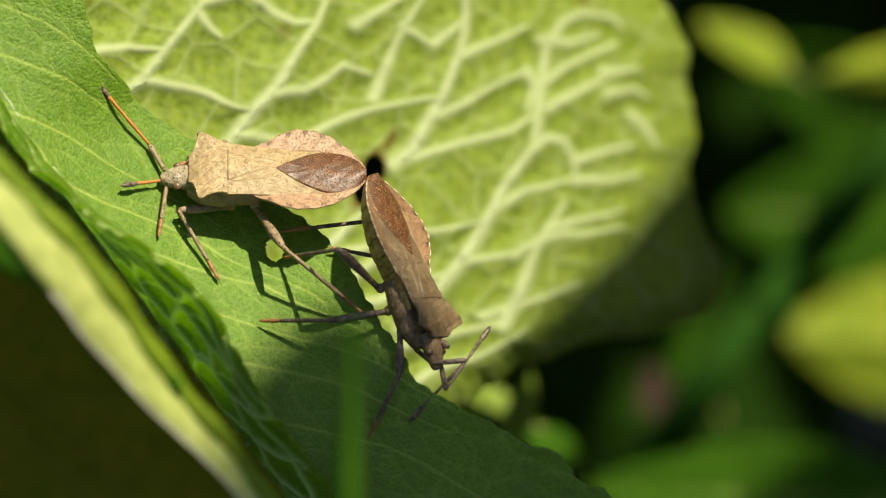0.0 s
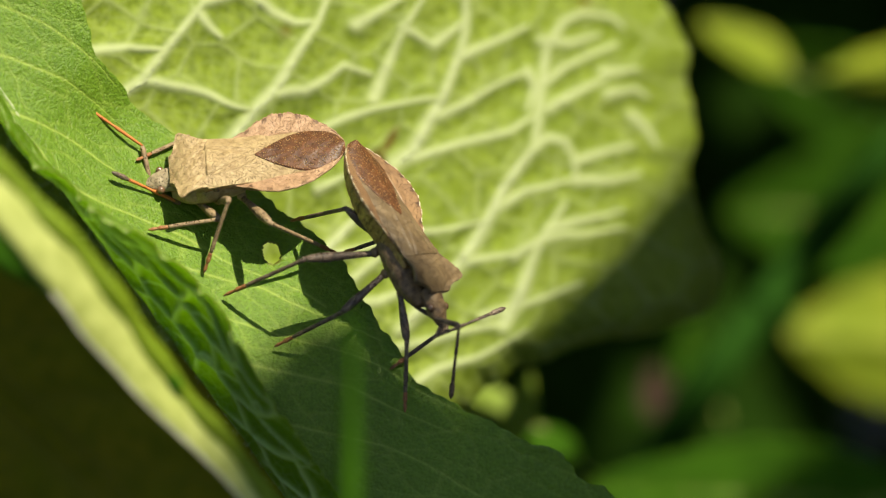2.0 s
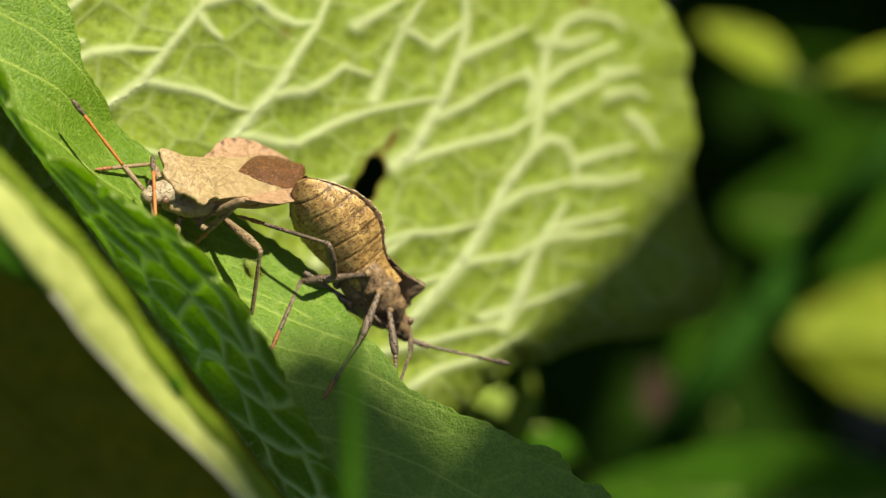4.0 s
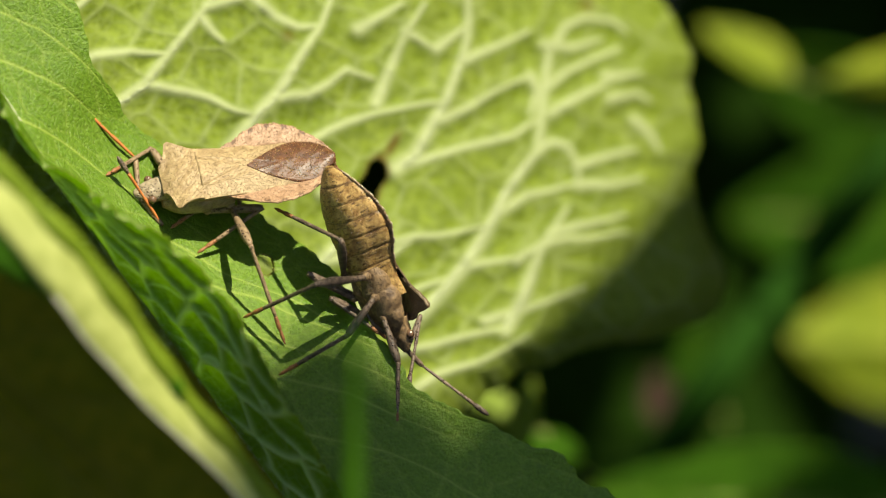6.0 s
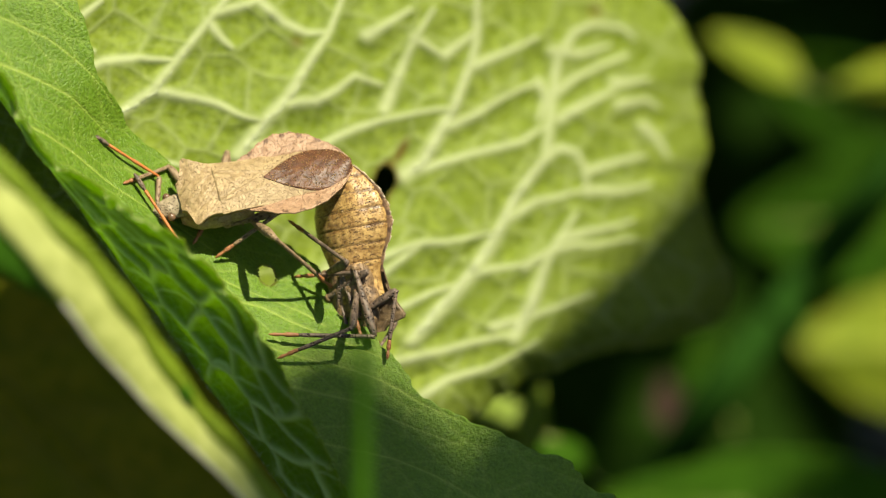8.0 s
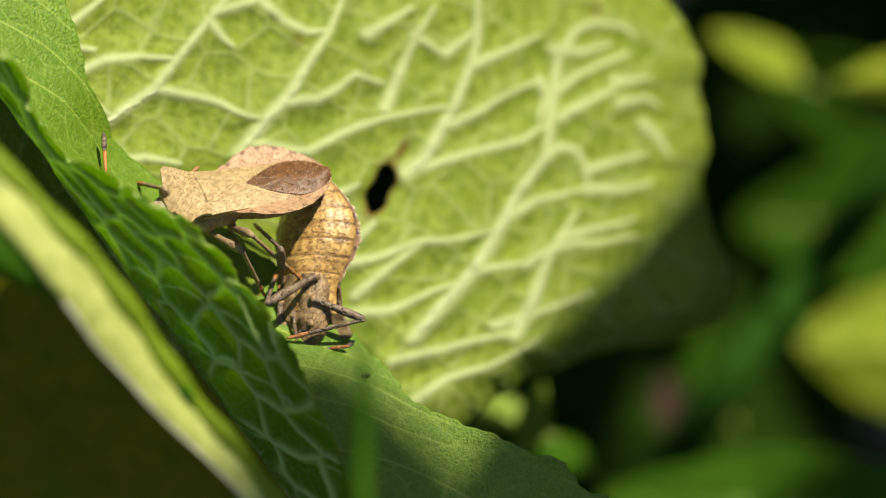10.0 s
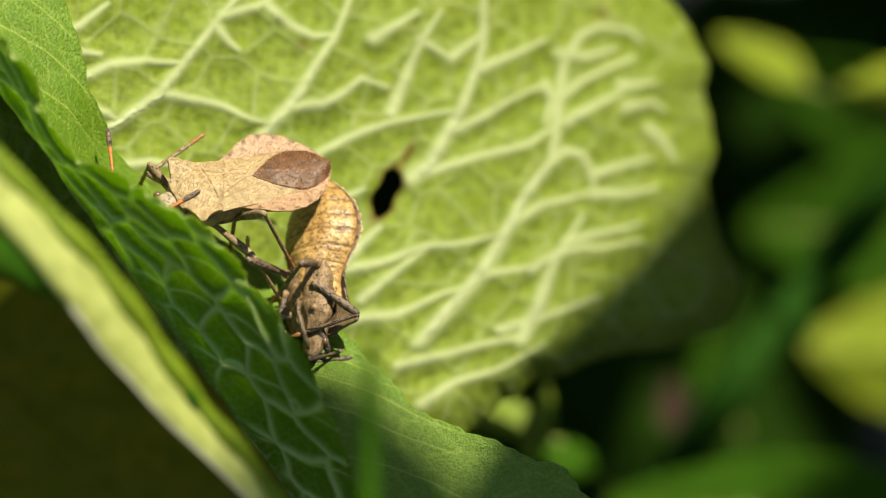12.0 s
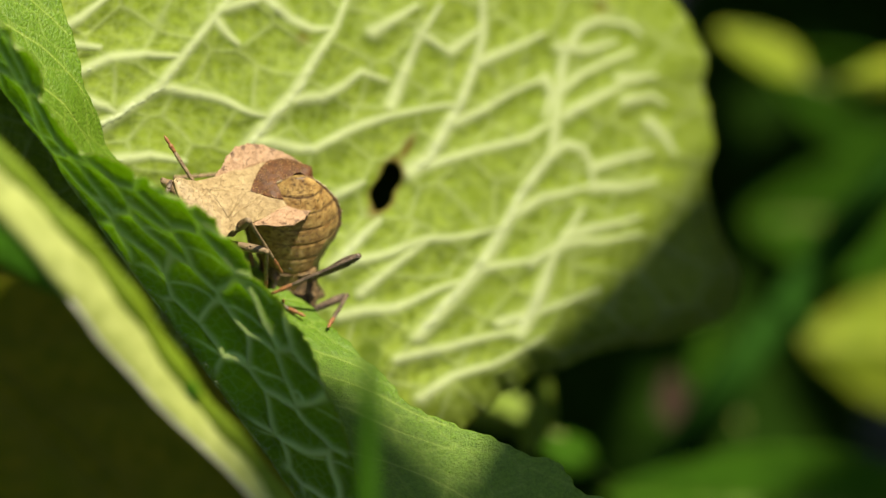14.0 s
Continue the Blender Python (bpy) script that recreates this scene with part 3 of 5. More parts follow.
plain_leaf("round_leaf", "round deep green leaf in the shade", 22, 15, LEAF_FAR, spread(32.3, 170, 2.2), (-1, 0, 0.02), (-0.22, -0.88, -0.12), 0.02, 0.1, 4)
plain_leaf("yellow_leaf", "yellow-green leaf in the sun", 20, 17, LEAF_YELLOW_LIT, spread(35.4, 165, -6.4), (-0.98, 0, 0.10), (-0.1, -0.76, 0.62), 0.03, 0.15, 5, fold=45)
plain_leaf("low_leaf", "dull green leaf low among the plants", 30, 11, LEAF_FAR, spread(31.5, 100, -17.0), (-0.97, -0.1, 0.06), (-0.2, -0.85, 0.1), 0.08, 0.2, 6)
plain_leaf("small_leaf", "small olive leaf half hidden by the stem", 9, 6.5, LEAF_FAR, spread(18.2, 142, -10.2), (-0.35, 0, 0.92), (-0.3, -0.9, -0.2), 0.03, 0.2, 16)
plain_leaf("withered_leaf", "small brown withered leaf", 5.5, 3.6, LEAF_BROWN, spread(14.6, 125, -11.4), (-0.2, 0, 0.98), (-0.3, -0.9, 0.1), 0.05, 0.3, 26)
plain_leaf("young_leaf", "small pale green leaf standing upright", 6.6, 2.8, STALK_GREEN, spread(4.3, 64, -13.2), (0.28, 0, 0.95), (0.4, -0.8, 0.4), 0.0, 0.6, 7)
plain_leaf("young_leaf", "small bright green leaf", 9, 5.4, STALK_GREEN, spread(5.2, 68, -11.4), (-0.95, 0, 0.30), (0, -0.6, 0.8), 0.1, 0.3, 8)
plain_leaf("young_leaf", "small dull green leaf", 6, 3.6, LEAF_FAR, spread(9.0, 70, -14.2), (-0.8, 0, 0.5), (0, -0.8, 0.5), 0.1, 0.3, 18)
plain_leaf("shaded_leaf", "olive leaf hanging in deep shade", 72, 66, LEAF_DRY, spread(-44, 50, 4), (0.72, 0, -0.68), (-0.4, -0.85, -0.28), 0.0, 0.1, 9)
# two unseen leaves added high overhead, towards the sun, as shadow casters: one shades the side of the broad leaf, the
# other the lower end of the folded one
TO_SUN = Vector((0.36, -0.57, 0.74)).normalized()
ACROSS = Vector((1, 0, 0)) - TO_SUN * TO_SUN.x
ACROSS.normalize()
ALONG = TO_SUN.cross(ACROSS)


def overhead(a, b, d):
    """A point d mm towards the sun over the place whose shadow it casts."""
    return ACROSS * a + ALONG * b + TO_SUN * d


LEAN = ACROSS * 0.49 + ALONG * 0.872
DOWN = BASE.to_3x3().inverted() @ Vector((0, 0, -1))
for name, size, wide, base, way, seed in (("broad unseen leaf added overhead to shade the pale leaf behind", 200, 128, overhead(70.9, -1.2, 260) - LEAN * 84, LEAN, 12),
                                          ("small unseen leaf added overhead to shade the folded leaf", 35, 31, overhead(1.5, -33.2, 450), ALONG * 0.98 - ACROSS * 0.2, 13)):
    high = plain_leaf("shade_caster_leaf", name, size, wide, LEAF_FAR, base, way, TO_SUN, 0.0, 0.03, seed)
    turn = high.matrix_basis.to_3x3().inverted()
    drop = (BASE @ (base * MM)).z / MM
    sag = [turn @ (BASE.to_3x3() @ (DOWN * (drop * f * 1.002))) for f in [k / 16 for k in range(17)]]
    vs, fs = tube(sag, [2.2 + 1.6 * k / 16 for k in range(17)], 10)
    part("stalk", mesh_of("stalk", vs, fs, STALK_GREEN), high, "unseen stalk added to hold up the shading leaf")

# dense foliage overhead and behind, added mostly out of view to keep sun and sky off the background, far out of reach
# of the sun's way to the two leaves in front
rng = random.Random(41)
LIGHT = Vector((0.36, -0.57, 0.74))
vs, fs = [], []
count = 0
while count < 1400:
    x, y, z = rng.uniform(-420, 520), rng.uniform(20, 900), rng.uniform(120, 300)
    if z < 100 + 0.16 * y:
        continue
    foot = Vector((x, y, z)) - LIGHT * (z / LIGHT.z)
    if foot.y < 78 or any(math.hypot(foot.x - a, foot.y - b) < c for a, b, c in ((16, 146, 36), (32, 143, 30), (50, 160, 40), (12, 118, 26))):
        continue
    a, tilt = rng.uniform(0, 6.28), rng.uniform(-0.5, 0.5)
    f = Vector((math.cos(a), math.sin(a), tilt)).normalized()
    side = f.cross(Vector((rng.uniform(-0.4, 0.4), rng.uniform(-0.4, 0.4), 1))).normalized()
    up = side.cross(f)
    ln, wd = rng.uniform(45, 85), rng.uniform(26, 46)
    o = len(vs)
    for k in range(7):
        t = k / 6
        h = wd / 2 * math.sin(math.pi * min(max(t, 0.03), 0.97)) ** 0.7
        mid = Vector((x, y, z)) + f * (ln * (t - 0.5)) - up * (0.15 * ln * t * t)
        vs += [mid - side * h + up * 0.15 * h, mid, mid + side * h + up * 0.15 * h]
    for k in range(6):
        for q in (0, 1):
            fs.append((o + 3 * k + q, o + 3 * k + q + 1, o + 3 * k + q + 4, o + 3 * k + q + 3))
    count += 1
for k in range(90):
    x, y, z = rng.uniform(-90, 190), rng.uniform(190, 380), rng.uniform(-110, 80)
    f = Vector((rng.uniform(-1, 1), rng.uniform(-0.3, 0.3), rng.uniform(-1, 0.6))).normalized()
    side = f.cross(Vector((rng.uniform(-0.3, 0.3), -1, 0.3))).normalized()
    up = side.cross(f)
    ln, wd = rng.uniform(40, 80), rng.uniform(22, 40)
    o = len(vs)
    for i in range(7):
        t = i / 6
        h = wd / 2 * math.sin(math.pi * min(max(t, 0.03), 0.97)) ** 0.7
        mid = Vector((x, y, z)) + f * (ln * (t - 0.5)) - up * (0.15 * ln * t * t)
        vs += [mid - side * h + up * 0.15 * h, mid, mid + side * h + up * 0.15 * h]
    for i in range(6):
        for q in (0, 1):
            fs.append((o + 3 * i + q, o + 3 * i + q + 1, o + 3 * i + q + 4, o + 3 * i + q + 3))
# more unseen foliage on the right, added to block part of the sky
for k in range(420):
    x, y, z = rng.uniform(150, 430), rng.uniform(-140, 260), rng.uniform(-260, 190)
    f = Vector((rng.uniform(-0.4, 0.4), rng.uniform(-1, 1), rng.uniform(-1, 0.6))).normalized()
    side = f.cross(Vector((-1, rng.uniform(-0.3, 0.3), 0.3))).normalized()
    up = side.cross(f)
    ln, wd = rng.uniform(45, 85), rng.uniform(26, 46)
    o = len(vs)
    for i in range(7):
        t = i / 6
        h = wd / 2 * math.sin(math.pi * min(max(t, 0.03), 0.97)) ** 0.7
        mid = Vector((x, y, z)) + f * (ln * (t - 0.5)) - up * (0.15 * ln * t * t)
        vs += [mid - side * h + up * 0.15 * h, mid, mid + side * h + up * 0.15 * h]
    for i in range(6):
        for q in (0, 1):
            fs.append((o + 3 * i + q, o + 3 * i + q + 1, o + 3 * i + q + 4, o + 3 * i + q + 3))
thing("shade_foliage", "added foliage, mostly unseen, blocking sun and sky, with shade in its dark green", "foliage", kind="stuff", me=mesh_of("shade_foliage", vs, fs, LEAF_SHADED))

stem = thing("plant_stem", "thick green stem slanting behind the leaves", "stem")
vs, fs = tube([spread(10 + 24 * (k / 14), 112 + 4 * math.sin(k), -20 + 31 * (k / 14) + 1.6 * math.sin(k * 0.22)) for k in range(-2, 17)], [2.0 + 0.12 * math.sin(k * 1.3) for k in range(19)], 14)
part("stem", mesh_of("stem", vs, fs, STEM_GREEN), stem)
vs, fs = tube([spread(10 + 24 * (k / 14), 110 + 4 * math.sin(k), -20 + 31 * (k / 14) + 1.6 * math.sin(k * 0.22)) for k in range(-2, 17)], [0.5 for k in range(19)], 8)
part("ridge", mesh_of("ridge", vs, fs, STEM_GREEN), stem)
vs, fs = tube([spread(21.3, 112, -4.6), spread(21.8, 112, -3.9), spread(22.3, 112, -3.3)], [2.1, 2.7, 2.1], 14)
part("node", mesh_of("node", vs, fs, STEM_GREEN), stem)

grass = thing("grass_blade", "narrow green grass blade standing before the leaf", "grass")
H = np.linspace(0, 1, 30)
S, Q = np.meshgrid(H, np.linspace(-1, 1, 7), indexing="ij")
GW = 0.80 * (1 - S) ** 0.6 + 0.02
pts = np.stack([-5.35 + 0.35 * S + Q * GW, -48 + 1.2 * Q ** 2 + 0 * S, -18 + 14.2 * S], -1).reshape(-1, 3)
gb = part("blade", mesh_of("grass", pts, grid_faces(*S.shape), LEAF_FAR), grass)
soften(gb, 0.15)


# ---------------------------------------------------------------- the two bugs
def loft(sections, cap=True):
    """Rings of equal length joined into a skin."""
    n = len(sections[0])
    vs = [p for ring in sections for p in ring]
    fs = [(i * n + k, i * n + (k + 1) % n, (i + 1) * n + (k + 1) % n, (i + 1) * n + k) for i in range(len(sections) - 1) for k in range(n)]
    if cap:
        fs += [tuple(reversed(range(n))), tuple((len(sections) - 1) * n + k for k in range(n))]
    return vs, fs


RIM = [(-6.8, 0.5), (-6.3, 1.25), (-5.4, 2.15), (-4.2, 2.98), (-3.0, 3.35), (-2.2, 3.4), (-1.2, 3.12), (0.0, 2.45), (1.2, 2.05), (3.0, 2.1)]
WING = [(-6.8, 0.45), (-6.3, 1.15), (-5.4, 1.72), (-4.2, 2.0), (-2.8, 2.12), (-1.5, 2.15), (0, 2.05), (1.5, 2.1), (3.0, 2.25)]


def abdomen_mesh(material):
    """Boat-shaped abdomen and thorax with a thin raised rim, banded along the margin and notched between segments."""
    rings, band = [], []
    for i in range(180):
        x = -6.8 + 9.8 * i / 179
        w = float(keyed(RIM, x))
        seg = abs(((x + 6.8) / 1.18) % 1 - 0.5) * 2
        notch = 1 - 0.03 * max(0, seg - 0.7) / 0.3 * (x < 0.4)
        deep = float(keyed([(-6.8, 0.25), (-5.5, 0.95), (-3, 1.55), (0, 1.75), (3, 1.75)], x)) - 0.05 * max(0, seg - 0.75) / 0.25 * (x < 0.6)
        ring = []
        for k in range(72):
            a = 2 * math.pi * k / 72
            c, s = math.cos(a), math.sin(a)
            y = 0.93 * w * notch * math.copysign(abs(c) ** 0.8, c) * (1 - (0.20 * min(1, abs(s) * 2.5) if s < 0 else 0))
            edge = abs(y) / max(w, 0.01)
            lift = 0.55 * edge ** 4 * min(1, w / 3)
            z = 0.10 + lift + (0.22 * s if s > 0 else deep * math.copysign(abs(s) ** 0.8, s) * (1 - 0.15 * edge))
            ring.append((x, y, z))
            mid = abs(s) < 0.35
            dash = 0.6 if (x < 0.3 and mid and seg > 0.86) else 0.0
            spot = 0.85 if (s < -0.15 and (0.30 < seg < 0.48 or 0.72 < seg < 0.86) and math.sin(y * 8.2 + 2.7 * math.sin(x * 3)) > 0.66) else 0.0
            line = 0.8 if (s < -0.1 and seg > 0.94) else 0.0
            band.append(max(dash, spot, line))
        rings.append(ring)
    vs, fs = loft(rings)
    return mesh_of("abdomen", vs, fs, material, attrs=(("band", band),))


def plate(name, outline, material, x0, x1, top, n=40, m=17, thick=0.12, inner=None, band=None):
    """A thin domed shield between two outlines: outline(x) gives (inner y, outer y), top(x, y) the height."""
    S, Q = np.meshgrid(np.linspace(x0, x1, n), np.linspace(0, 1, m), indexing="ij")
    lo = np.array([[outline(x)[0] for _ in range(m)] for x in S[:, 0]])
    hi = np.array([[outline(x)[1] for _ in range(m)] for x in S[:, 0]])
    Y = lo + (hi - lo) * Q
    Z = top(S, Y)
    up = np.stack([S, Y, Z], -1).reshape(-1, 3)
    low = np.stack([S, Y, Z - thick], -1).reshape(-1, 3)
    f = grid_faces(n, m)
    i = np.arange(n * m).reshape(n, m)
    ring = list(i[0, :]) + list(i[1:, -1]) + list(i[-1, -2::-1]) + list(i[-2:0:-1, 0])
    side = [(ring[a], ring[(a + 1) % len(ring)], ring[(a + 1) % len(ring)] + n * m, ring[a] + n * m) for a in range(len(ring))]
    faces = [tuple(q) for q in f] + [tuple(q[::-1] + n * m) for q in f] + side
    b = np.zeros(n * m) if band is None else band(S, Y).ravel()
    return mesh_of(name, np.concatenate([up, low]), faces, material, attrs=(("band", np.concatenate([b, b])),))


def wing_top(x, y):
    w = keyed(WING, x)
    return 0.95 - 0.42 * (y / np.maximum(w, 0.3)) ** 2 + 0.03 * wave(x, y, 2.0, 0.8) + 0.10 * np.clip(x, -2, 3) - 0.03 * np.clip(-x - 3, 0, 4) + 0.012 * wave(x, y, 9.0, 0.14) + 0.05 * np.exp(-((np.abs(y) - 0.55 - 0.22 * (x + 1)) / 0.06) ** 2) * (x < 2.2)


PRO = [(2.0, 2.08), (2.8, 2.15), (3.4, 2.3), (4.0, 2.62), (4.38, 2.82), (4.55, 2.66), (4.68, 2.1), (4.85, 1.5), (5.2, 1.12)]


def pro_top(x, y):
    w = keyed(PRO, x)
    e = np.abs(y) / np.maximum(w, 0.3)
    rise = np.clip((x - 2.3) / 1.7, 0, 1)
    return (1.17 + 0.05 * (x - 2) - 0.15 * np.clip(x - 3.1, 0, 3) ** 2 - 0.40 * e ** 2 + 1.05 * rise * np.clip(e - 0.45, 0, 1) ** 1.3
            + 0.04 * wave(x, y, 3.0, 0.7) + 0.03 * wave(x, y, 7.0, 0.16))


def bug_body(bug, legs_material, belly, shell, breast, margin):
    part("abdomen", abdomen_mesh(belly), bug, "boat-shaped abdomen with a pale and dark chequered rim")
    # pronotum with projecting shoulder corners
    part("pronotum", plate("pronotum", lambda x: (-float(keyed(PRO, x)), float(keyed(PRO, x))), shell, 2.0, 5.2, pro_top, 84, 91, 0.28), bug, "granular tan shoulder shield with pointed corners")
    # leathery fore wings, the triangular shield between them, and the dark overlapping membrane
    tri = lambda x: float(np.clip((x + 0.1) / 2.6, 0, 1) * 1.25)
    mem = lambda x: float(min(keyed([(-6.8, 0.40), (-6.3, 1.1), (-5.4, 1.62), (-4.4, 1.76), (-3.2, 1.48), (-2.0, 0.88), (-0.7, 0.03)], x), keyed(WING, x) + 0.02))

    def inner(x):
        return tri(x) if x > -0.7 else max(0.0, mem(x) - 0.05)
    part("fore_wing", plate("fore_wing", lambda x: (inner(x), max(inner(x) + 0.03, float(keyed(WING, x)))), shell, -4.9, 2.6, wing_top, 110, 41), bug)
    part("fore_wing", plate("fore_wing", lambda x: (-max(inner(x) + 0.03, float(keyed(WING, x))), -inner(x)), shell, -4.9, 2.6, wing_top, 110, 41), bug)
    part("scutellum", plate("scutellum", lambda x: (-tri(x) - 0.02, tri(x) + 0.02), shell, -0.1, 2.6, lambda x, y: wing_top(x, y) + 0.035, 20, 9), bug)
    part("wing_membrane", plate("wing_membrane", lambda x: (-mem(x), mem(x)), MEMBRANE, -6.8, -0.72, lambda x, y: wing_top(x, y) + 0.05, 56, 25, 0.06), bug, "dark brown speckled wing membrane")
    # flat side margins of the abdomen
    for sd in (1, -1):
        lo = lambda x: float(keyed(WING, x)) * 0.85
        hi = lambda x: max(lo(x) + 0.05, float(keyed(RIM, x)) * (1 + 0.012 * math.cos((x + 6.8) / 1.18 * 2 * math.pi) + 0.012 * math.sin(x * 23)))
        edge_of = (lambda x: (lo(x), hi(x))) if sd == 1 else (lambda x: (-hi(x), -lo(x)))
        part("side_margin", plate("side_margin", edge_of, margin, -6.75, 1.2, lambda x, y: 0.30 + 0.50 * (np.abs(y) / 3.4) ** 2 + 0.03 * wave(x, y, 5.0, 0.6), 90, 11, 0.10,
             band=lambda x, y: 0.75 * (np.cos((x + 6.8) / 1.18 * 2 * math.pi) < -0.55) * (np.abs(y) > 0.9 * keyed(RIM, x))), bug, "toothed flat margin with dark dashes")
        line = [(x, sd * hi(x), 0.28 + 0.50 * (hi(x) / 3.4) ** 2) for x in np.linspace(-6.4, 0.6, 60)]
        vs, fs = tube(line, [0.045 * (0.25 + 0.9 * (math.cos((q[0] + 6.8) / 0.59 * 2 * math.pi) > -0.2)) for q in line], 6)
        part("margin_edge", mesh_of("margin_edge", vs, fs, CREAM if breast != TAN else margin), bug, "cream edge line of the margin" if breast != TAN else "")
    # thorax below, with plates
    rings = []
    for i in range(70):
        x = 0.4 + 4.9 * i / 69
        w = float(keyed([(0.4, 1.65), (2.0, 1.9), (3.4, 2.0), (4.4, 1.75), (5.3, 1.12)], x))
        bot = float(keyed([(0.4, -1.75), (2.2, -1.95), (3.6, -1.9), (5.3, -1.35)], x)) + 0.16 * abs(math.sin((x - 0.4) * 1.95))
        top = float(keyed([(0.4, 0.2), (3.0, 0.6), (4.4, 0.1), (5.3, -0.35)], x))
        w *= 0.93 + 0.10 * abs(math.sin((x - 0.4) * 1.95))
        rings.append([(x, w * math.cos(a), (top + bot) / 2 + (top - bot) / 2 * math.sin(a) + (0.22 * math.exp(-(math.cos(a) / 0.16) ** 2) if math.sin(a) < 0 else 0)) for a in [2 * math.pi * k / 64 for k in range(64)]])
    vs, fs = loft(rings)
    part("thorax", mesh_of("thorax", vs, fs, breast, attrs=(("band", [0.0] * len(vs)),)), bug)
    # head: narrow, blunt, slightly bent down, with two bulging eyes and a beak held under it
    rings = []
    for i in range(30):
        x = 4.7 + 2.4 * i / 29
        w = float(keyed([(4.7, 1.05), (5.2, 0.92), (5.7, 0.88), (6.1, 0.82), (6.6, 0.62), (7.1, 0.30)], x))
        zc = -0.10 - 0.16 * (x - 5)
        rings.append([(x, w * math.cos(a), zc + 0.70 * w ** 0.8 * math.sin(a) + 0.04 * math.sin(7 * x) * math.cos(3 * a)) for a in [2 * math.pi * k / 28 for k in range(28)]])
    vs, fs = loft(rings)
    head = part("head", mesh_of("head", vs, fs, HEAD_GREY if breast == TAN else breast, attrs=(("band", [0.0] * len(vs)),)), bug)
    for sd in (1, -1):
        vs = [(5.95 + 0.29 * math.cos(b) * math.cos(a), sd * 0.86 + 0.29 * math.cos(b) * math.sin(a), -0.12 + 0.29 * math.sin(b)) for b in np.linspace(-1.5, 1.5, 9) for a in np.linspace(0, 2 * math.pi, 14, endpoint=False)]
        fs = [(i * 14 + k, i * 14 + (k + 1) % 14, (i + 1) * 14 + (k + 1) % 14, (i + 1) * 14 + k) for i in range(8) for k in range(14)]
        part("eye", mesh_of("eye", vs, fs, EYE), head, "dark bulging eye")
    vs, fs = tube([(6.5, 0, -0.7), (5.4, 0, -1.35), (4.2, 0, -1.9), (3.0, 0, -2.05)], [0.16, 0.17, 0.14, 0.06], 8)
    part("beak", mesh_of("beak", vs, fs, legs_material), head)


# length of thigh and shin (with foot), where each leg leaves the body
LEG = {"front": (3.2, 4.8, (3.9, 1.0, -1.55)), "middle": (3.8, 5.5, (2.3, 1.3, -1.75)), "hind": (4.9, 7.2, (0.7, 1.35, -1.65))}


def rod_mesh(name, length, radii, material, bend=0.0, sides=9, x0=0.0):
    """A thin limb along x, with radii given along it."""
    n = 18
    vs, fs = tube([(x0 + (length - x0) * k / n, 0, bend * math.sin(math.pi * k / n)) for k in range(n + 1)], [max(0.02, float(np.interp(k / n, [r[0] for r in radii], [r[1] for r in radii]))) for k in range(n + 1)], sides)
    return mesh_of(name, vs, fs, material)


def make_bug(label, leg_mat, foot_mat, ant_mat, tip_mat, belly, shell, breast, margin):
    bug = thing("dock_bug", label, "insect")
    bug_body(bug, leg_mat, belly, shell, breast, margin)
    limbs = {}
    for nm, (a, b, hip) in LEG.items():
        for sd in (1, -1):
            cs = [(hip[0] + 0.34 * math.cos(p) * math.cos(q), sd * hip[1] + 0.30 * math.cos(p) * math.sin(q), hip[2] + 0.10 + 0.34 * math.sin(p)) for p in np.linspace(-1.5, 1.5, 9) for q in np.linspace(0, 2 * math.pi, 14, endpoint=False)]
            cf = [(i * 14 + k, i * 14 + (k + 1) % 14, (i + 1) * 14 + (k + 1) % 14, (i + 1) * 14 + k) for i in range(8) for k in range(14)]
            part("hip_joint", mesh_of("hip_joint", cs, cf, breast), bug)
            thigh = part("thigh", rod_mesh("thigh", a, [(0, 0.22), (0.15, 0.2), (0.7, 0.36 if nm == "hind" else 0.31), (0.93, 0.26), (1, 0.16)], leg_mat), bug)
            shin = part("shin", rod_mesh("shin", b * 0.72, [(0, 0.19), (0.1, 0.14), (0.9, 0.15), (1, 0.12)], leg_mat), thigh)
            foot = rod_mesh("foot", b, [(0, 0.13), (0.4, 0.17), (0.5, 0.10), (0.8, 0.13), (0.9, 0.08), (1, 0.03)], foot_mat, 0.0, 9, b * 0.72)
            limbs[nm, sd] = (thigh, shin, part("foot", foot, thigh, "reddish jointed foot"))
    for sd in (1, -1):
        root = part("antenna_base", rod_mesh("antenna_base", 2.3, [(0, 0.12), (0.2, 0.17), (0.9, 0.2), (1, 0.13)], leg_mat if ant_mat != ORANGE else LEG_TAN), bug)
        whip = part("antenna_whip", rod_mesh("antenna_whip", 4.3, [(0, 0.09), (0.5, 0.13), (0.55, 0.09), (1, 0.13)], ant_mat), root)
        tip = part("antenna_tip", rod_mesh("antenna_tip", 5.7, [(0, 0.10), (0.3, 0.19), (0.8, 0.17), (1, 0.05)], tip_mat, 0.0, 9, 4.3), root, "dark club at the end")
        limbs["antenna", sd] = (root, whip, tip)
    return bug, limbs


pale_bug, pale_limbs = make_bug("tan brown dock bug with orange feelers standing on the leaf", LEG_TAN, FOOT_BROWN, ORANGE, LEG_DARK, TAN_RED, TAN, TAN, TAN_RED)
dark_bug, dark_limbs = make_bug("brown dock bug with dark legs joined tail to tail", LEG_DARK, FOOT_BROWN, LEG_DARK, LEG_DARK, BELLY, DUSK, BREAST, DUSK_RED)

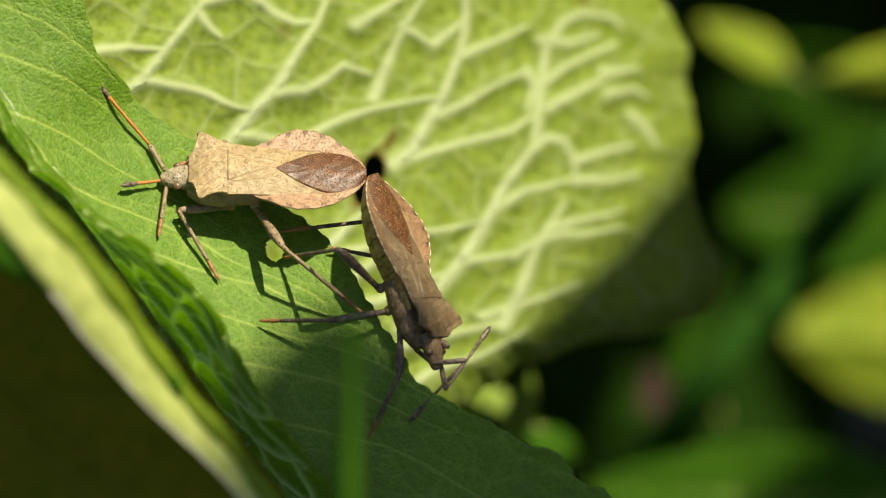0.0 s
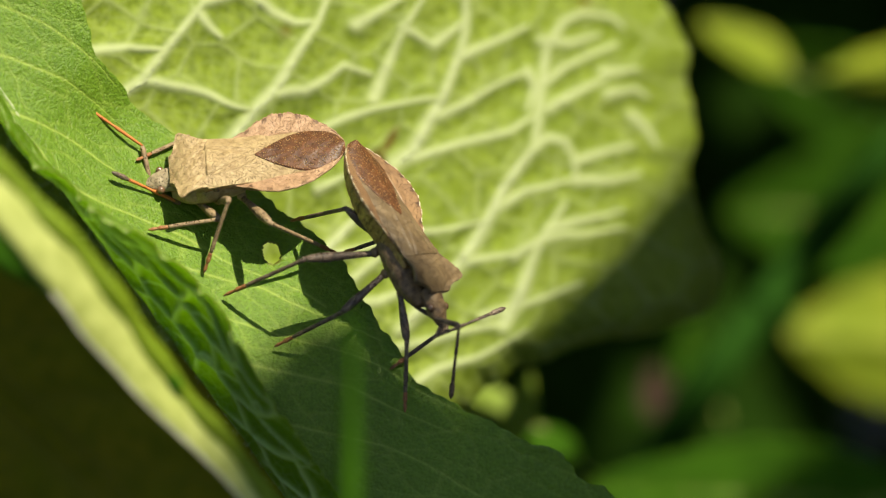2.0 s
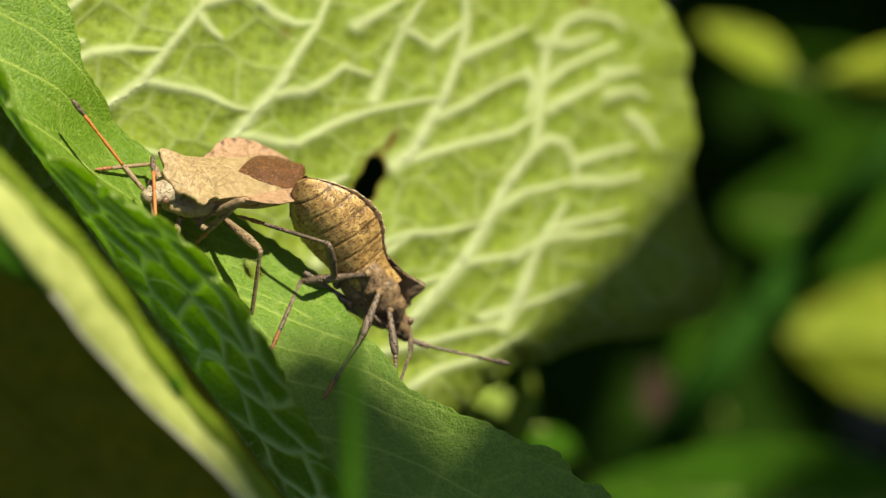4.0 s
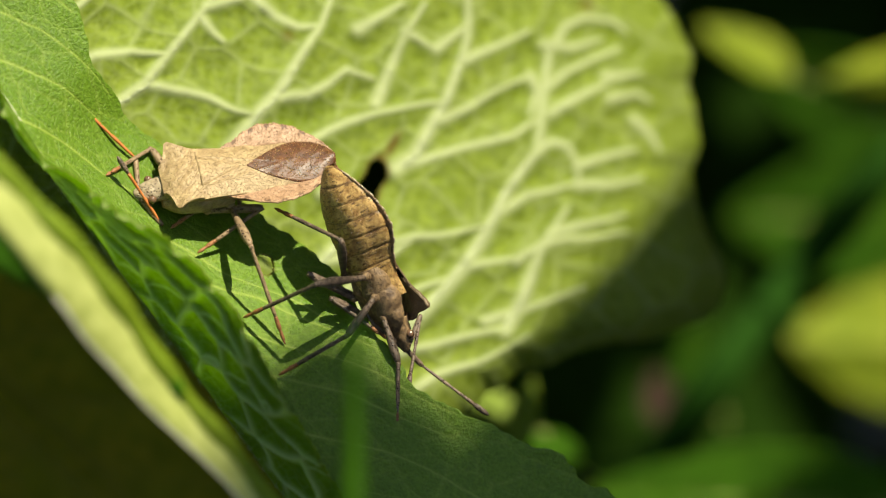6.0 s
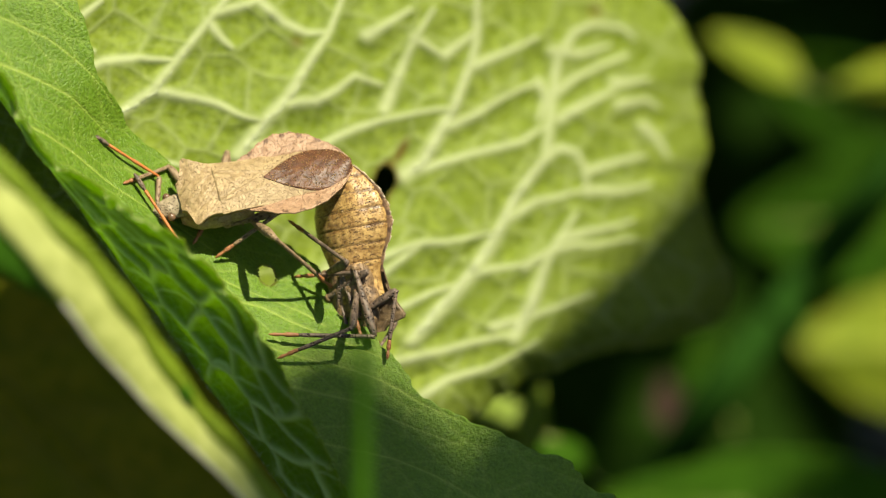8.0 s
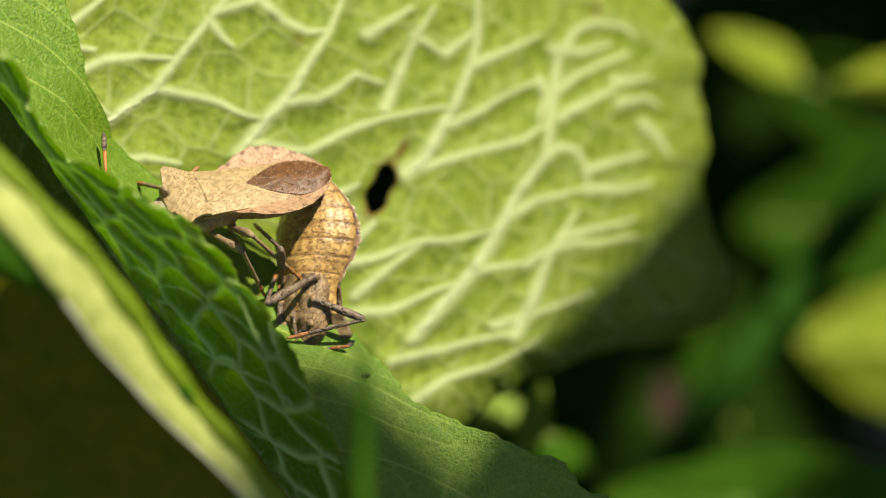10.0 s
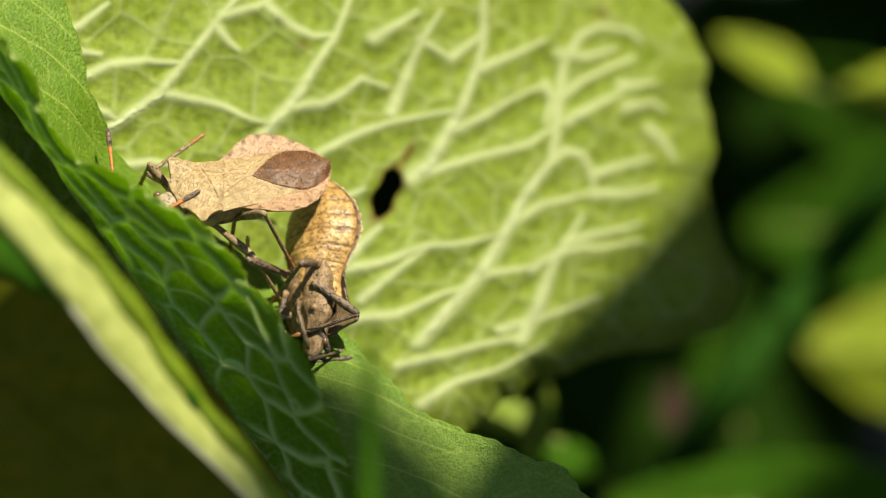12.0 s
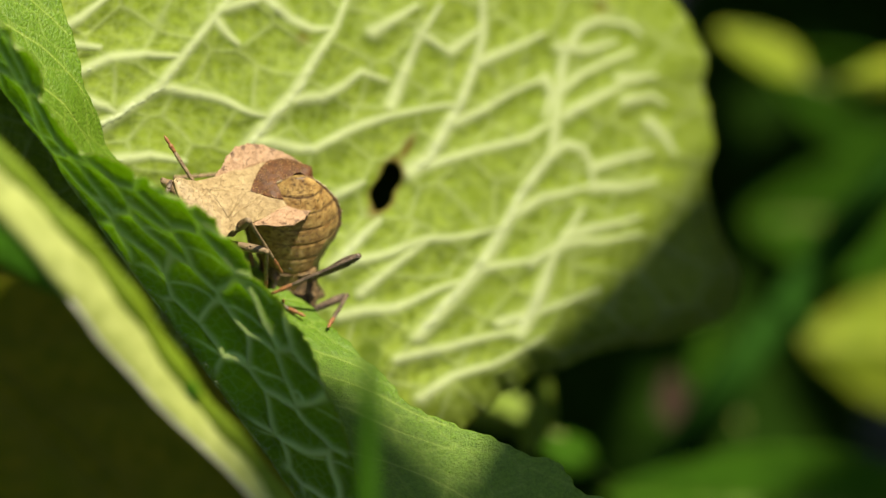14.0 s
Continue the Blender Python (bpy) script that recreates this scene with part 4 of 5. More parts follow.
# ---------------------------------------------------------------- movement
# seconds, place (mm), the way the head points, the way the back faces
PALE = [
    (0, -11.98, 4.675, 4.93, -0.9978, -0.06599, 0.008058, 0.05709, -0.7885, 0.6124),
    (0.5, -12.84, 4.577, 4.999, -0.9994, -0.0332, 0.01092, 0.03296, -0.791, 0.6109),
    (1.5, -13.17, 4.636, 5.411, -0.9983, -0.02371, -0.05402, -0.01345, -0.8, 0.5998),
    (2, -13.29, 4.482, 5.684, -0.9853, 0.05118, -0.1629, -0.1424, -0.773, 0.6182),
    (2.5, -13.39, 5.394, 5.167, -0.9805, -0.06857, -0.184, -0.07508, -0.7348, 0.6741),
    (3, -14.12, 6.048, 4.8, -0.8292, -0.5422, -0.1357, 0.269, -0.6, 0.7534),
    (5.5, -14.44, 5.99, 5.071, -0.9598, -0.2305, -0.1602, 0.07132, -0.7522, 0.655),
    (6.5, -13.69, 5.615, 5.481, -0.9837, -0.07956, -0.1613, -0.02996, -0.8119, 0.5831),
    (7, -12.81, 5.647, 5.385, -0.9823, 0.02539, -0.1855, -0.1443, -0.7338, 0.6639),
    (7.5, -13.27, 5.213, 5.706, -0.9795, -0.01804, -0.2007, -0.09784, -0.8281, 0.552),
    (8, -13.59, 6.389, 4.926, -0.9687, -0.1152, -0.2199, -0.03388, -0.8162, 0.5768),
    (10.5, -15.08, 6.652, 4.633, -0.8903, -0.4126, -0.1928, 0.1668, -0.6893, 0.705),
    (11, -15.13, 6.675, 5.046, -0.8399, -0.5053, -0.1983, 0.2712, -0.7071, 0.6531),
    (12.5, -14.92, 6.668, 4.883, -0.8441, -0.5052, -0.1799, 0.2893, -0.7114, 0.6405),
    (13, -14.84, 6.511, 4.333, -0.777, -0.6201, -0.1084, 0.3972, -0.6165, 0.6799),
    (14, -15.17, 6.906, 3.699, -0.6701, -0.6791, -0.2996, 0.4577, -0.6958, 0.5536),
]
DARK = [
    (0, -2.531, 2.736, -1.365, 0.3556, -0.2027, -0.9124, 0.7967, -0.4446, 0.4093),
    (0.5, -3.133, 2.346, -1.33, 0.3835, -0.07327, -0.9206, 0.8003, -0.4711, 0.3709),
    (1.5, -3.792, 2, -0.7734, 0.3228, -0.2976, -0.8985, 0.7461, -0.5041, 0.435),
    (2, -3.112, 1.629, 1.239, 0.4719, -0.2583, -0.8429, 0.7009, -0.4701, 0.5364),
    (2.5, -3.393, 3.952, -0.01367, 0.524, 0.06827, -0.849, 0.8046, 0.2871, 0.5197),
    (3, -5.005, 7.378, -0.3604, 0.5552, 0.2122, -0.8042, 0.5512, 0.6303, 0.5468),
    (5.5, -5.187, 5.178, -0.1959, 0.4324, 0.3704, -0.8221, 0.6052, 0.5567, 0.5691),
    (6.5, -4.713, 4.083, -0.07592, 0.4061, 0.1807, -0.8958, 0.8251, 0.3488, 0.4444),
    (7, -2.961, 3.733, 0.2479, 0.4791, 0.1406, -0.8664, 0.8481, 0.1803, 0.4983),
    (7.5, -4.785, 4.493, 0.9359, 0.3208, 0.06396, -0.945, 0.9104, 0.2544, 0.3263),
    (8, -6.928, 8.118, 0.0143, 0.1733, -0.02635, -0.9845, 0.6191, 0.7803, 0.0881),
    (10.5, -10.1, 9.2, -0.75, -0.03, -0.22, -0.975, 0.53, 0.8, -0.2),
    (11, -10.3, 9.8, -0.4, -0.03, -0.22, -0.975, 0.53, 0.8, -0.2),
    (12.5, -10.25, 9.7, -0.5, -0.03, -0.24, -0.97, 0.51, 0.81, -0.2),
    (13, -11.3, 11, -0.8, -0.17, 0.56, -0.81, -0.12, 0.78, 0.61),
    (14, -11.7, 12.2, 0, -0.1, 0.61, -0.78, -0.17, 0.75, 0.62),
]
# roll of the folded leaf about its midrib
ROLL = [(0, 0), (0.5, -1), (1.5, -2), (2, 3), (2.5, 11), (3, 14), (5.5, 13), (6, 10), (6.5, 9), (7, 11), (7.5, 5), (8, 14), (8.2, 15), (10.5, 26), (11, 28), (12.5, 28), (13, 31), (14, 31)]
TIMES = [k * 0.25 for k in range(57)]


def frame_of(row):
    p, f, u = Vector(row[1:4]), Vector(row[4:7]).normalized(), Vector(row[7:10])
    u = (u - f * u.dot(f)).normalized()
    m = Matrix((f, u.cross(f), u)).transposed().to_4x4()
    m.translation = p
    return m


def at_time(rows, t):
    """A bug's pose (mm) between the rows."""
    cols = [float(keyed([(r[0], r[k]) for r in rows], t)) for k in range(1, 10)]
    return frame_of([t] + cols)


def leaf_roll(t, share=1.0):
    """The folded leaf's turn about its midrib; the near half turns by a share of it."""
    return Matrix.Translation(FOLD) @ Matrix.Rotation(-radians(share * float(keyed(ROLL, t))), 4, ES)


def aim(m_from, target, pole):
    """A pose at the origin of m_from whose x axis points at target and whose z leans to pole."""
    x = (target - m_from).normalized()
    z = (pole - x * pole.dot(x)).normalized()
    m = Matrix((x, z.cross(x), z)).transposed().to_4x4()
    m.translation = m_from
    return m


def bend_limb(hip, foot, a, b, pole):
    """The knee of a limb of two lengths that reaches from hip to foot, bent towards pole."""
    d = foot - hip
    r = min(d.length, (a + b) * 0.995)
    r = max(r, abs(a - b) * 1.02 + 0.01)
    x = d.normalized()
    p = (pole - x * pole.dot(x)).normalized()
    along = (a * a - b * b + r * r) / (2 * r)
    return hip + x * along + p * math.sqrt(max(a * a - along * along, 0.0)), hip + x * r


def metres(m):
    out = m.copy()
    out.translation = m.translation * MM
    return out


PALE_FEET = {
    ("front", 1): [(0, -19.07, 2.54, 0.79, 0.63, -0.69, 0.36), (0.5, -19.60, 1.96, 0.42, 0.66, -0.57, 0.48), (1.5, -19.75, 1.91, 0.79, -0.81, 0.56, 0.16), (2, -19.80, 2.70, 1.29, -0.71, 0.69, 0.17), (3, -18.55, 5.66, 1.68, 0.61, 0.73, -0.31), (5.5, -18.40, 5.58, 1.80, -0.70, 0.38, -0.61), (6.5, -18.79, 4.53, 1.68, -0.71, 0.69, 0.12), (7, -18.82, 4.97, 1.87, -0.47, 0.87, 0.12), (7.5, -19.19, 3.67, 1.71, -0.62, 0.78, 0.06), (8, -17.59, 6.15, 1.34, -0.56, 0.32, 0.76), (14, -17.13, 10.67, 0.51, -0.50, 0.70, 0.50)],
    ("middle", 1): [(0, -15.01, 3.02, -2.12, 0.94, -0.08, 0.34), (0.5, -16.41, 2.31, -2.04, -0.43, 0.16, 0.89), (1.5, -16.44, 2.26, -1.85, -0.43, 0.14, 0.89), (2, -16.11, 3.10, -1.63, -0.41, 0.28, 0.87), (2.5, -16.24, 5.23, -0.11, 0.80, -0.60, -0.07), (3, -16.57, 5.81, 0.15, 0.09, 0.93, 0.35), (5.5, -16.83, 5.58, 0.27, -0.92, 0.35, -0.16), (6.5, -16.58, 4.64, -0.11, -0.89, 0.43, 0.16), (7, -15.99, 5.68, 0.15, -0.75, 0.66, 0.05), (7.5, -16.44, 3.57, -1.03, -0.22, 0.07, 0.97), (8, -16.25, 6.12, 0.11, -0.82, 0.57, 0.07), (10.5, -12.56, 8.51, -3.01, 0.04, 0.74, 0.67), (11, -12.56, 9.44, -2.67, 0.06, 0.73, 0.68), (12.5, -12.44, 9.44, -2.75, 0.06, 0.72, 0.69), (13, -13.03, 10.39, -2.53, 0.00, 0.84, 0.54), (14, -13.40, 10.08, -2.41, -0.10, 0.49, 0.86)],
    ("hind", 1): [(0, -5.26, 2.73, -4.43, 0.37, 0.54, 0.75), (0.5, -4.95, 6.50, 0.81, 0.02, 0.93, 0.36), (1.5, -6.93, 2.75, -4.01, 0.34, 0.50, 0.79), (2, -7.17, 6.25, -0.31, -0.08, 0.75, 0.66), (2.5, -3.65, 7.00, 2.58, 0.01, -0.78, -0.63), (3, -9.54, 7.30, -2.12, 0.21, 0.62, 0.76), (5.5, -10.32, 4.44, -5.52, 0.07, 0.38, 0.92), (6.5, -10.54, 4.24, -4.68, 0.04, 0.34, 0.94), (7, -8.31, 7.25, 1.31, -0.19, 0.74, 0.65), (7.5, -6.46, 7.25, -0.38, -0.01, 0.69, 0.72), (8, -8.24, 7.53, -2.00, 0.06, 0.57, 0.82), (10.5, -10.88, 8.00, -0.96, 0.18, 0.65, 0.74), (11, -11.54, 8.25, -0.58, 0.15, 0.53, 0.84), (12.5, -11.43, 8.25, -0.73, 0.15, 0.51, 0.84), (13, -11.95, 7.75, -1.23, 0.27, 0.54, 0.80), (14, -12.17, 8.50, -1.24, 0.37, 0.30, 0.88)],
    ("front", -1): [(0, -18.51, 5.51, 5.32, -0.11, -0.97, 0.22), (0.5, -18.87, 5.16, 5.38, -0.08, -0.96, 0.28), (1.5, -19.08, 4.93, 5.57, -0.13, -0.94, 0.32), (2, -20.80, 5.03, 5.99, -0.16, -0.98, 0.10), (2.5, -21.95, 5.08, 5.42, -0.16, -0.98, 0.07), (3, -22.83, 4.58, 5.41, -0.57, -0.82, 0.03), (5.5, -23.00, 4.35, 5.41, -0.18, -0.98, 0.11), (6.5, -22.38, 4.21, 5.29, 0.02, -0.99, 0.11), (7, -21.01, 6.25, 5.79, -0.09, -0.99, -0.10), (7.5, -20.76, 5.46, 6.12, -0.24, -0.97, 0.02), (8, -22.40, 4.92, 5.15, -0.06, -1.00, -0.06), (10.5, -21.77, 9.26, 5.31, 0.43, -0.03, 0.90), (11, -22.24, 9.31, 5.27, 0.45, -0.30, 0.84), (12.5, -22.07, 9.55, 5.27, 0.48, -0.33, 0.81), (13, -21.89, 6.75, 5.76, 0.60, 0.20, 0.78), (14, -20.16, 6.75, 8.18, -0.95, 0.22, -0.23)],
    ("middle", -1): [(0, -13.61, 7.03, 4.27, -0.39, -0.72, 0.58), (3, -14.91, 9.15, 2.79, 0.07, 0.99, 0.11), (8, -14.48, 8.99, 2.32, -0.59, -0.72, -0.36), (10.5, -17.88, 9.00, 7.04, 0.93, -0.20, 0.31), (11, -17.87, 8.75, 7.46, 0.89, -0.30, 0.33), (12.5, -17.17, 8.75, 7.97, 0.87, -0.44, 0.21), (13, -16.78, 8.00, 5.01, 0.57, -0.71, 0.41), (14, -16.41, 8.25, 4.36, 0.35, -0.64, 0.69)],
    ("antenna", -1): [(0, -23.45, 4.25, 11.34, -0.24, -0.76, -0.61), (0.5, -23.83, 4.25, 11.92, -0.57, -0.77, -0.29), (1.5, -23.62, 4.50, 12.12, -0.85, -0.09, 0.52), (2, -24.91, 4.00, 10.16, -0.72, -0.69, 0.06), (2.5, -24.92, 5.00, 9.92, -0.39, -0.79, -0.48), (3, -24.72, 2.25, 9.98, -0.52, -0.66, -0.55), (5.5, -25.19, 4.50, 10.17, -0.53, -0.69, -0.49), (6.5, -24.81, 5.00, 10.27, -0.65, -0.70, -0.29), (7, -24.66, 5.50, 9.98, -0.27, -0.85, -0.46), (7.5, -25.21, 3.50, 9.57, -0.71, -0.70, 0.07), (8, -24.50, 5.00, 8.47, -0.64, -0.73, -0.25), (10.5, -23.86, 5.50, 8.87, 0.99, 0.16, 0.04), (11, -23.80, 4.75, 9.11, 0.98, 0.07, -0.17), (12.5, -23.42, 4.75, 9.27, 0.99, 0.06, -0.14), (13, -22.23, 3.75, 9.69, 0.91, -0.16, -0.38), (14, -19.57, 3.75, 4.67, 0.77, -0.63, 0.13)],
    ("antenna", 1): [(0, -20.90, 2.75, 4.28, 0.43, -0.88, -0.22), (0.5, -23.65, 0.75, 4.47, 0.30, -0.92, 0.25), (1.5, -22.76, 2.25, 5.71, -0.47, 0.74, 0.49), (2, -21.51, 3.25, 4.82, -0.60, 0.70, 0.39), (2.5, -20.92, 5.50, 5.43, 0.53, 0.49, 0.69), (3, -20.07, 3.25, 5.39, 0.33, 0.31, 0.89), (5.5, -20.49, 5.50, 5.24, -0.10, 0.24, 0.97), (6.5, -21.40, 3.75, 4.14, -0.57, 0.72, 0.39), (7, -21.49, 5.00, 5.69, 0.19, 0.91, 0.38), (7.5, -21.85, 2.75, 4.47, -0.78, 0.27, 0.57), (8, -21.18, 5.50, 4.97, -0.28, 0.48, 0.83), (10.5, -19.34, 4.75, 2.94, -0.05, 0.95, 0.32), (13, -17.26, 3.25, 4.74, 0.35, 0.58, 0.73), (14, -17.66, 3.50, 2.01, 0.17, 0.92, 0.34)],
}

DARK_FEET = {
    ("hind", -1): [(0, -10.84, 4.97, -0.61, -0.18, -0.81, 0.56), (0.5, -11.72, 3.21, -3.30, -0.27, -0.73, 0.63), (1.5, -15.38, 2.10, -3.25, 0.12, -0.72, 0.68), (2, -14.78, 2.90, -3.14, -0.05, -0.85, 0.53), (2.5, -14.17, 4.45, -2.86, -0.50, -0.82, -0.28), (3, -12.43, 3.78, -5.62, -0.38, 0.75, 0.55), (5.5, -13.35, 4.05, -4.37, -0.62, -0.60, -0.49), (6.5, -13.66, 3.37, -4.48, -0.25, -0.85, -0.46), (7, -12.91, 3.59, -4.98, -0.24, -0.92, -0.31), (7.5, -13.35, 2.40, -5.37, 0.19, -0.97, -0.15), (8, -12.52, 4.04, -5.02, 0.86, -0.45, 0.24), (10.5, -12.71, 10.28, -1.28, 0.39, 0.10, -0.92), (11, -13.30, 8.65, -2.86, 0.34, -0.67, -0.66), (12.5, -13.11, 8.82, -2.94, 0.45, -0.62, -0.64), (13, -13.18, 9.42, -3.10, 0.65, 0.08, 0.75), (14, -13.38, 9.68, -2.79, -0.76, -0.26, -0.60)],
    ("middle", -1): [(0, -12.33, 2.50, -4.81, 0.41, -0.76, 0.51), (0.5, -12.44, 2.26, -4.95, 0.18, -0.76, 0.63), (1.5, -12.11, 0.81, -8.50, 0.56, -0.49, 0.67), (2, -11.34, 2.17, -6.54, 0.67, -0.65, 0.37), (2.5, -7.00, 2.72, -9.39, 0.14, -0.96, -0.24), (3, -8.25, 2.58, -9.99, 0.32, -0.94, -0.13), (5.5, -8.81, 2.17, -10.39, 0.03, -0.98, -0.20), (6.5, -12.03, 2.37, -7.03, 0.14, -0.94, -0.31), (7, -8.32, 2.43, -9.49, 0.25, -0.97, -0.00), (7.5, -12.28, 2.03, -6.69, 0.44, -0.90, 0.01), (8, -11.91, 3.27, -6.64, 0.41, -0.88, -0.24), (10.5, -11.60, 6.74, -5.11, 0.49, -0.68, 0.55), (11, -11.78, 7.34, -4.77, 0.50, -0.66, 0.55), (12.5, -11.77, 7.09, -5.04, 0.47, -0.69, 0.55), (13, -11.05, 9.51, -4.07, -0.86, -0.42, 0.29), (14, -12.24, 10.17, -2.99, 0.83, 0.54, 0.17)],
    ("front", -1): [(0, -4.96, 0.74, -12.63, 0.25, -0.41, 0.87), (0.5, -5.04, 0.61, -12.63, -0.02, -0.54, 0.84), (1.5, -8.53, 0.48, -11.91, 0.68, -0.09, 0.73), (2, -2.55, 0.50, -11.38, 0.46, 0.01, 0.89), (2.5, -2.99, 2.60, -11.66, 0.54, -0.48, 0.69), (3, -3.10, 6.00, -12.07, 0.25, -0.97, 0.02), (5.5, -3.33, 2.81, -12.16, 0.29, -0.75, 0.60), (6.5, -3.06, 2.25, -11.79, 0.31, -0.17, 0.93), (7, -2.69, 2.65, -11.62, 0.44, -0.48, 0.76), (7.5, -5.79, 2.46, -7.76, 0.03, -0.97, 0.25), (8, -4.54, 4.59, -6.75, -0.50, -0.80, 0.33), (10.5, -7.96, 7.22, -5.89, 0.81, 0.54, 0.25), (13, -8.99, 12.00, -4.50, 0.71, -0.65, 0.27), (14, -9.11, 9.31, -4.92, -0.33, -0.90, 0.29)],
    ("hind", 1): [(0, -10.99, 5.90, 1.19, -0.67, 0.34, 0.66), (0.5, -7.04, 5.75, 0.80, -0.11, 0.99, -0.08), (1.5, -9.58, 5.98, 2.14, 0.23, -0.93, 0.29), (2, -10.46, 7.07, 1.92, -0.29, -0.78, 0.55), (2.5, -10.89, 8.37, 1.04, -0.69, -0.73, 0.02), (3, -12.24, 8.25, 1.62, -0.46, -0.87, -0.19), (5.5, -13.38, 6.25, 2.95, -0.58, -0.79, -0.22), (6.5, -9.68, 5.75, 3.37, -0.37, -0.93, -0.08), (7, -8.15, 5.75, 4.06, -0.29, -0.96, -0.03), (7.5, -10.35, 6.25, 2.30, -0.41, -0.91, -0.05), (8, -11.35, 8.25, 2.70, -0.29, -0.79, -0.54), (10.5, -14.29, 10.75, 2.22, -0.16, -0.50, -0.85), (14, -14.67, 12.00, 1.29, 0.91, 0.35, 0.23)],
    ("middle", 1): [(0, -7.72, 5.53, 0.11, -0.48, 0.73, 0.48), (0.5, -7.80, 5.33, 0.04, -0.42, 0.80, 0.43), (1.5, -8.10, 5.32, 0.69, -0.38, 0.87, 0.31), (2, -7.46, 5.81, -0.50, -0.57, 0.69, 0.45), (2.5, -5.55, 5.75, -3.56, -0.11, -0.55, -0.83), (3, -5.41, 8.50, -3.98, -0.82, 0.21, 0.54), (5.5, -5.61, 6.75, -3.57, -0.65, 0.58, 0.50), (7, -5.09, 6.00, -2.64, -0.62, -0.53, -0.58), (8, -10.94, 7.66, -1.16, -0.65, -0.75, -0.08), (10.5, -11.92, 9.91, -2.06, 0.35, 0.67, 0.66), (14, -12.32, 12.00, -1.84, 0.34, 0.74, 0.59)],
    ("front", 1): [(0, -3.01, 4.75, -5.68, 0.91, 0.22, -0.37), (1.5, -3.58, 1.57, -5.62, 0.32, 0.30, 0.90), (2, -3.59, 2.01, -8.04, 0.74, 0.38, 0.55), (3, -3.67, 8.75, -5.72, -0.44, 0.48, 0.75), (5.5, -4.61, 4.69, -5.83, -0.93, -0.22, -0.31), (7, -4.11, 3.84, -7.18, -0.70, 0.35, -0.62), (7.5, -7.54, 1.60, -10.18, -0.01, -0.87, 0.49), (8, -6.27, 5.28, -5.35, -0.85, -0.53, -0.05), (10.5, -9.50, 7.28, -5.50, 0.88, 0.29, 0.38), (14, -10.66, 9.57, -4.15, -0.51, 0.82, 0.26)],
    ("antenna", 1): [(0, 3.18, 3.00, -5.19, 0.80, -0.16, 0.57), (0.5, 2.70, 3.50, -6.23, 0.61, -0.44, 0.66), (1.5, 4.07, 1.50, -7.20, 0.76, -0.54, 0.37), (2, 4.15, 1.50, -3.92, 0.77, -0.52, 0.37), (2.5, 4.02, 5.75, -10.07, 0.03, -1.00, -0.04), (3, 4.74, 10.00, -8.35, 0.30, 0.92, 0.26), (5.5, 3.89, 7.50, -10.59, 0.50, 0.80, 0.32), (6.5, 2.38, 6.75, -11.06, 0.06, 0.97, 0.22), (7, 3.14, 6.00, -10.30, -0.03, -0.97, 0.24), (7.5, 1.51, 1.25, -11.19, 0.52, 0.78, 0.34), (8, -1.11, 4.75, -10.37, -0.47, -0.45, -0.76), (10.5, -6.40, 6.00, -7.39, 0.86, -0.04, 0.51), (14, -8.37, 10.75, -5.72, -0.16, 0.92, -0.36)],
    ("antenna", -1): [(0, -2.25, 0.25, -11.45, 0.67, 0.52, 0.52), (0.5, -2.97, 0.25, -10.92, 0.57, 0.05, 0.82), (1.5, -4.01, 0.00, -11.21, 0.70, -0.00, 0.72), (2, 0.49, 0.75, -9.96, 0.53, -0.32, 0.79), (2.5, -2.27, 3.00, -8.26, 0.72, -0.68, 0.17), (3, -3.22, 3.00, -10.35, 0.62, -0.73, 0.29), (5.5, -2.50, 3.25, -8.84, 0.30, -0.77, 0.56), (6.5, -2.03, 5.75, -8.27, 0.45, -0.86, 0.25), (7, -0.04, 5.25, -7.79, 0.53, -0.84, 0.13), (7.5, -4.35, 2.25, -6.80, -0.14, -0.84, 0.53), (8, -4.79, 8.25, -5.40, -0.18, -0.94, -0.30), (10.5, -7.94, 6.50, -6.25, 0.55, -0.44, 0.71), (14, -9.13, 10.00, -5.32, 0.12, -0.99, 0.06)],
}


def stance(nm, sd):
    return {"front": Vector((6.2, 3.6 * sd, -4.3)), "middle": Vector((2.4, 5.6 * sd, -4.4)), "hind": Vector((-7.5, 3.0 * sd, -4.2)), "antenna": Vector((11.0, 4.0 * sd, 0.5))}[nm]


def move_bug(bug, limbs, rows, feet):
    walk(bug, [(t, BASE @ metres(at_time(rows, t))) for t in TIMES])
    for (nm, sd), (upper, lower, end) in limbs.items():
        ra, rb = [], []
        key = feet.get((nm, sd))
        for t in TIMES:
            inv = at_time(rows, t).inverted()
            if key:
                foot = inv @ Vector([float(keyed([(r[0], r[k]) for r in key], t)) for k in (1, 2, 3)])
                lean = Vector([float(keyed([(r[0], r[k]) for r in key], t)) for k in (4, 5, 6)])
            else:
                foot, lean = stance(nm, sd), Vector((0.0, 0.80 * sd, -0.55))
            if nm == "antenna":
                a, b, hip, pole = 2.3, 5.7, Vector((6.7, 0.5 * sd, -0.35)), Vector((0.3, 0.9 * sd, 0.3))
            else:
                a, b, hip = LEG[nm][0], LEG[nm][1], Vector(LEG[nm][2])
                hip.y *= sd
                pole = Vector((0.25 if nm == "front" else -0.1, 0.55 * sd, 0.85))
            pole = lean or pole
            knee, tip = bend_limb(hip, foot, a, b, pole)
            m1 = aim(hip, knee, pole)
            m2 = aim(knee, tip, pole)
            ra.append((t, metres(m1)))
            rb.append((t, metres(m1.inverted() @ m2)))
        walk(upper, ra)
        walk(lower, rb)
        walk(end, rb)


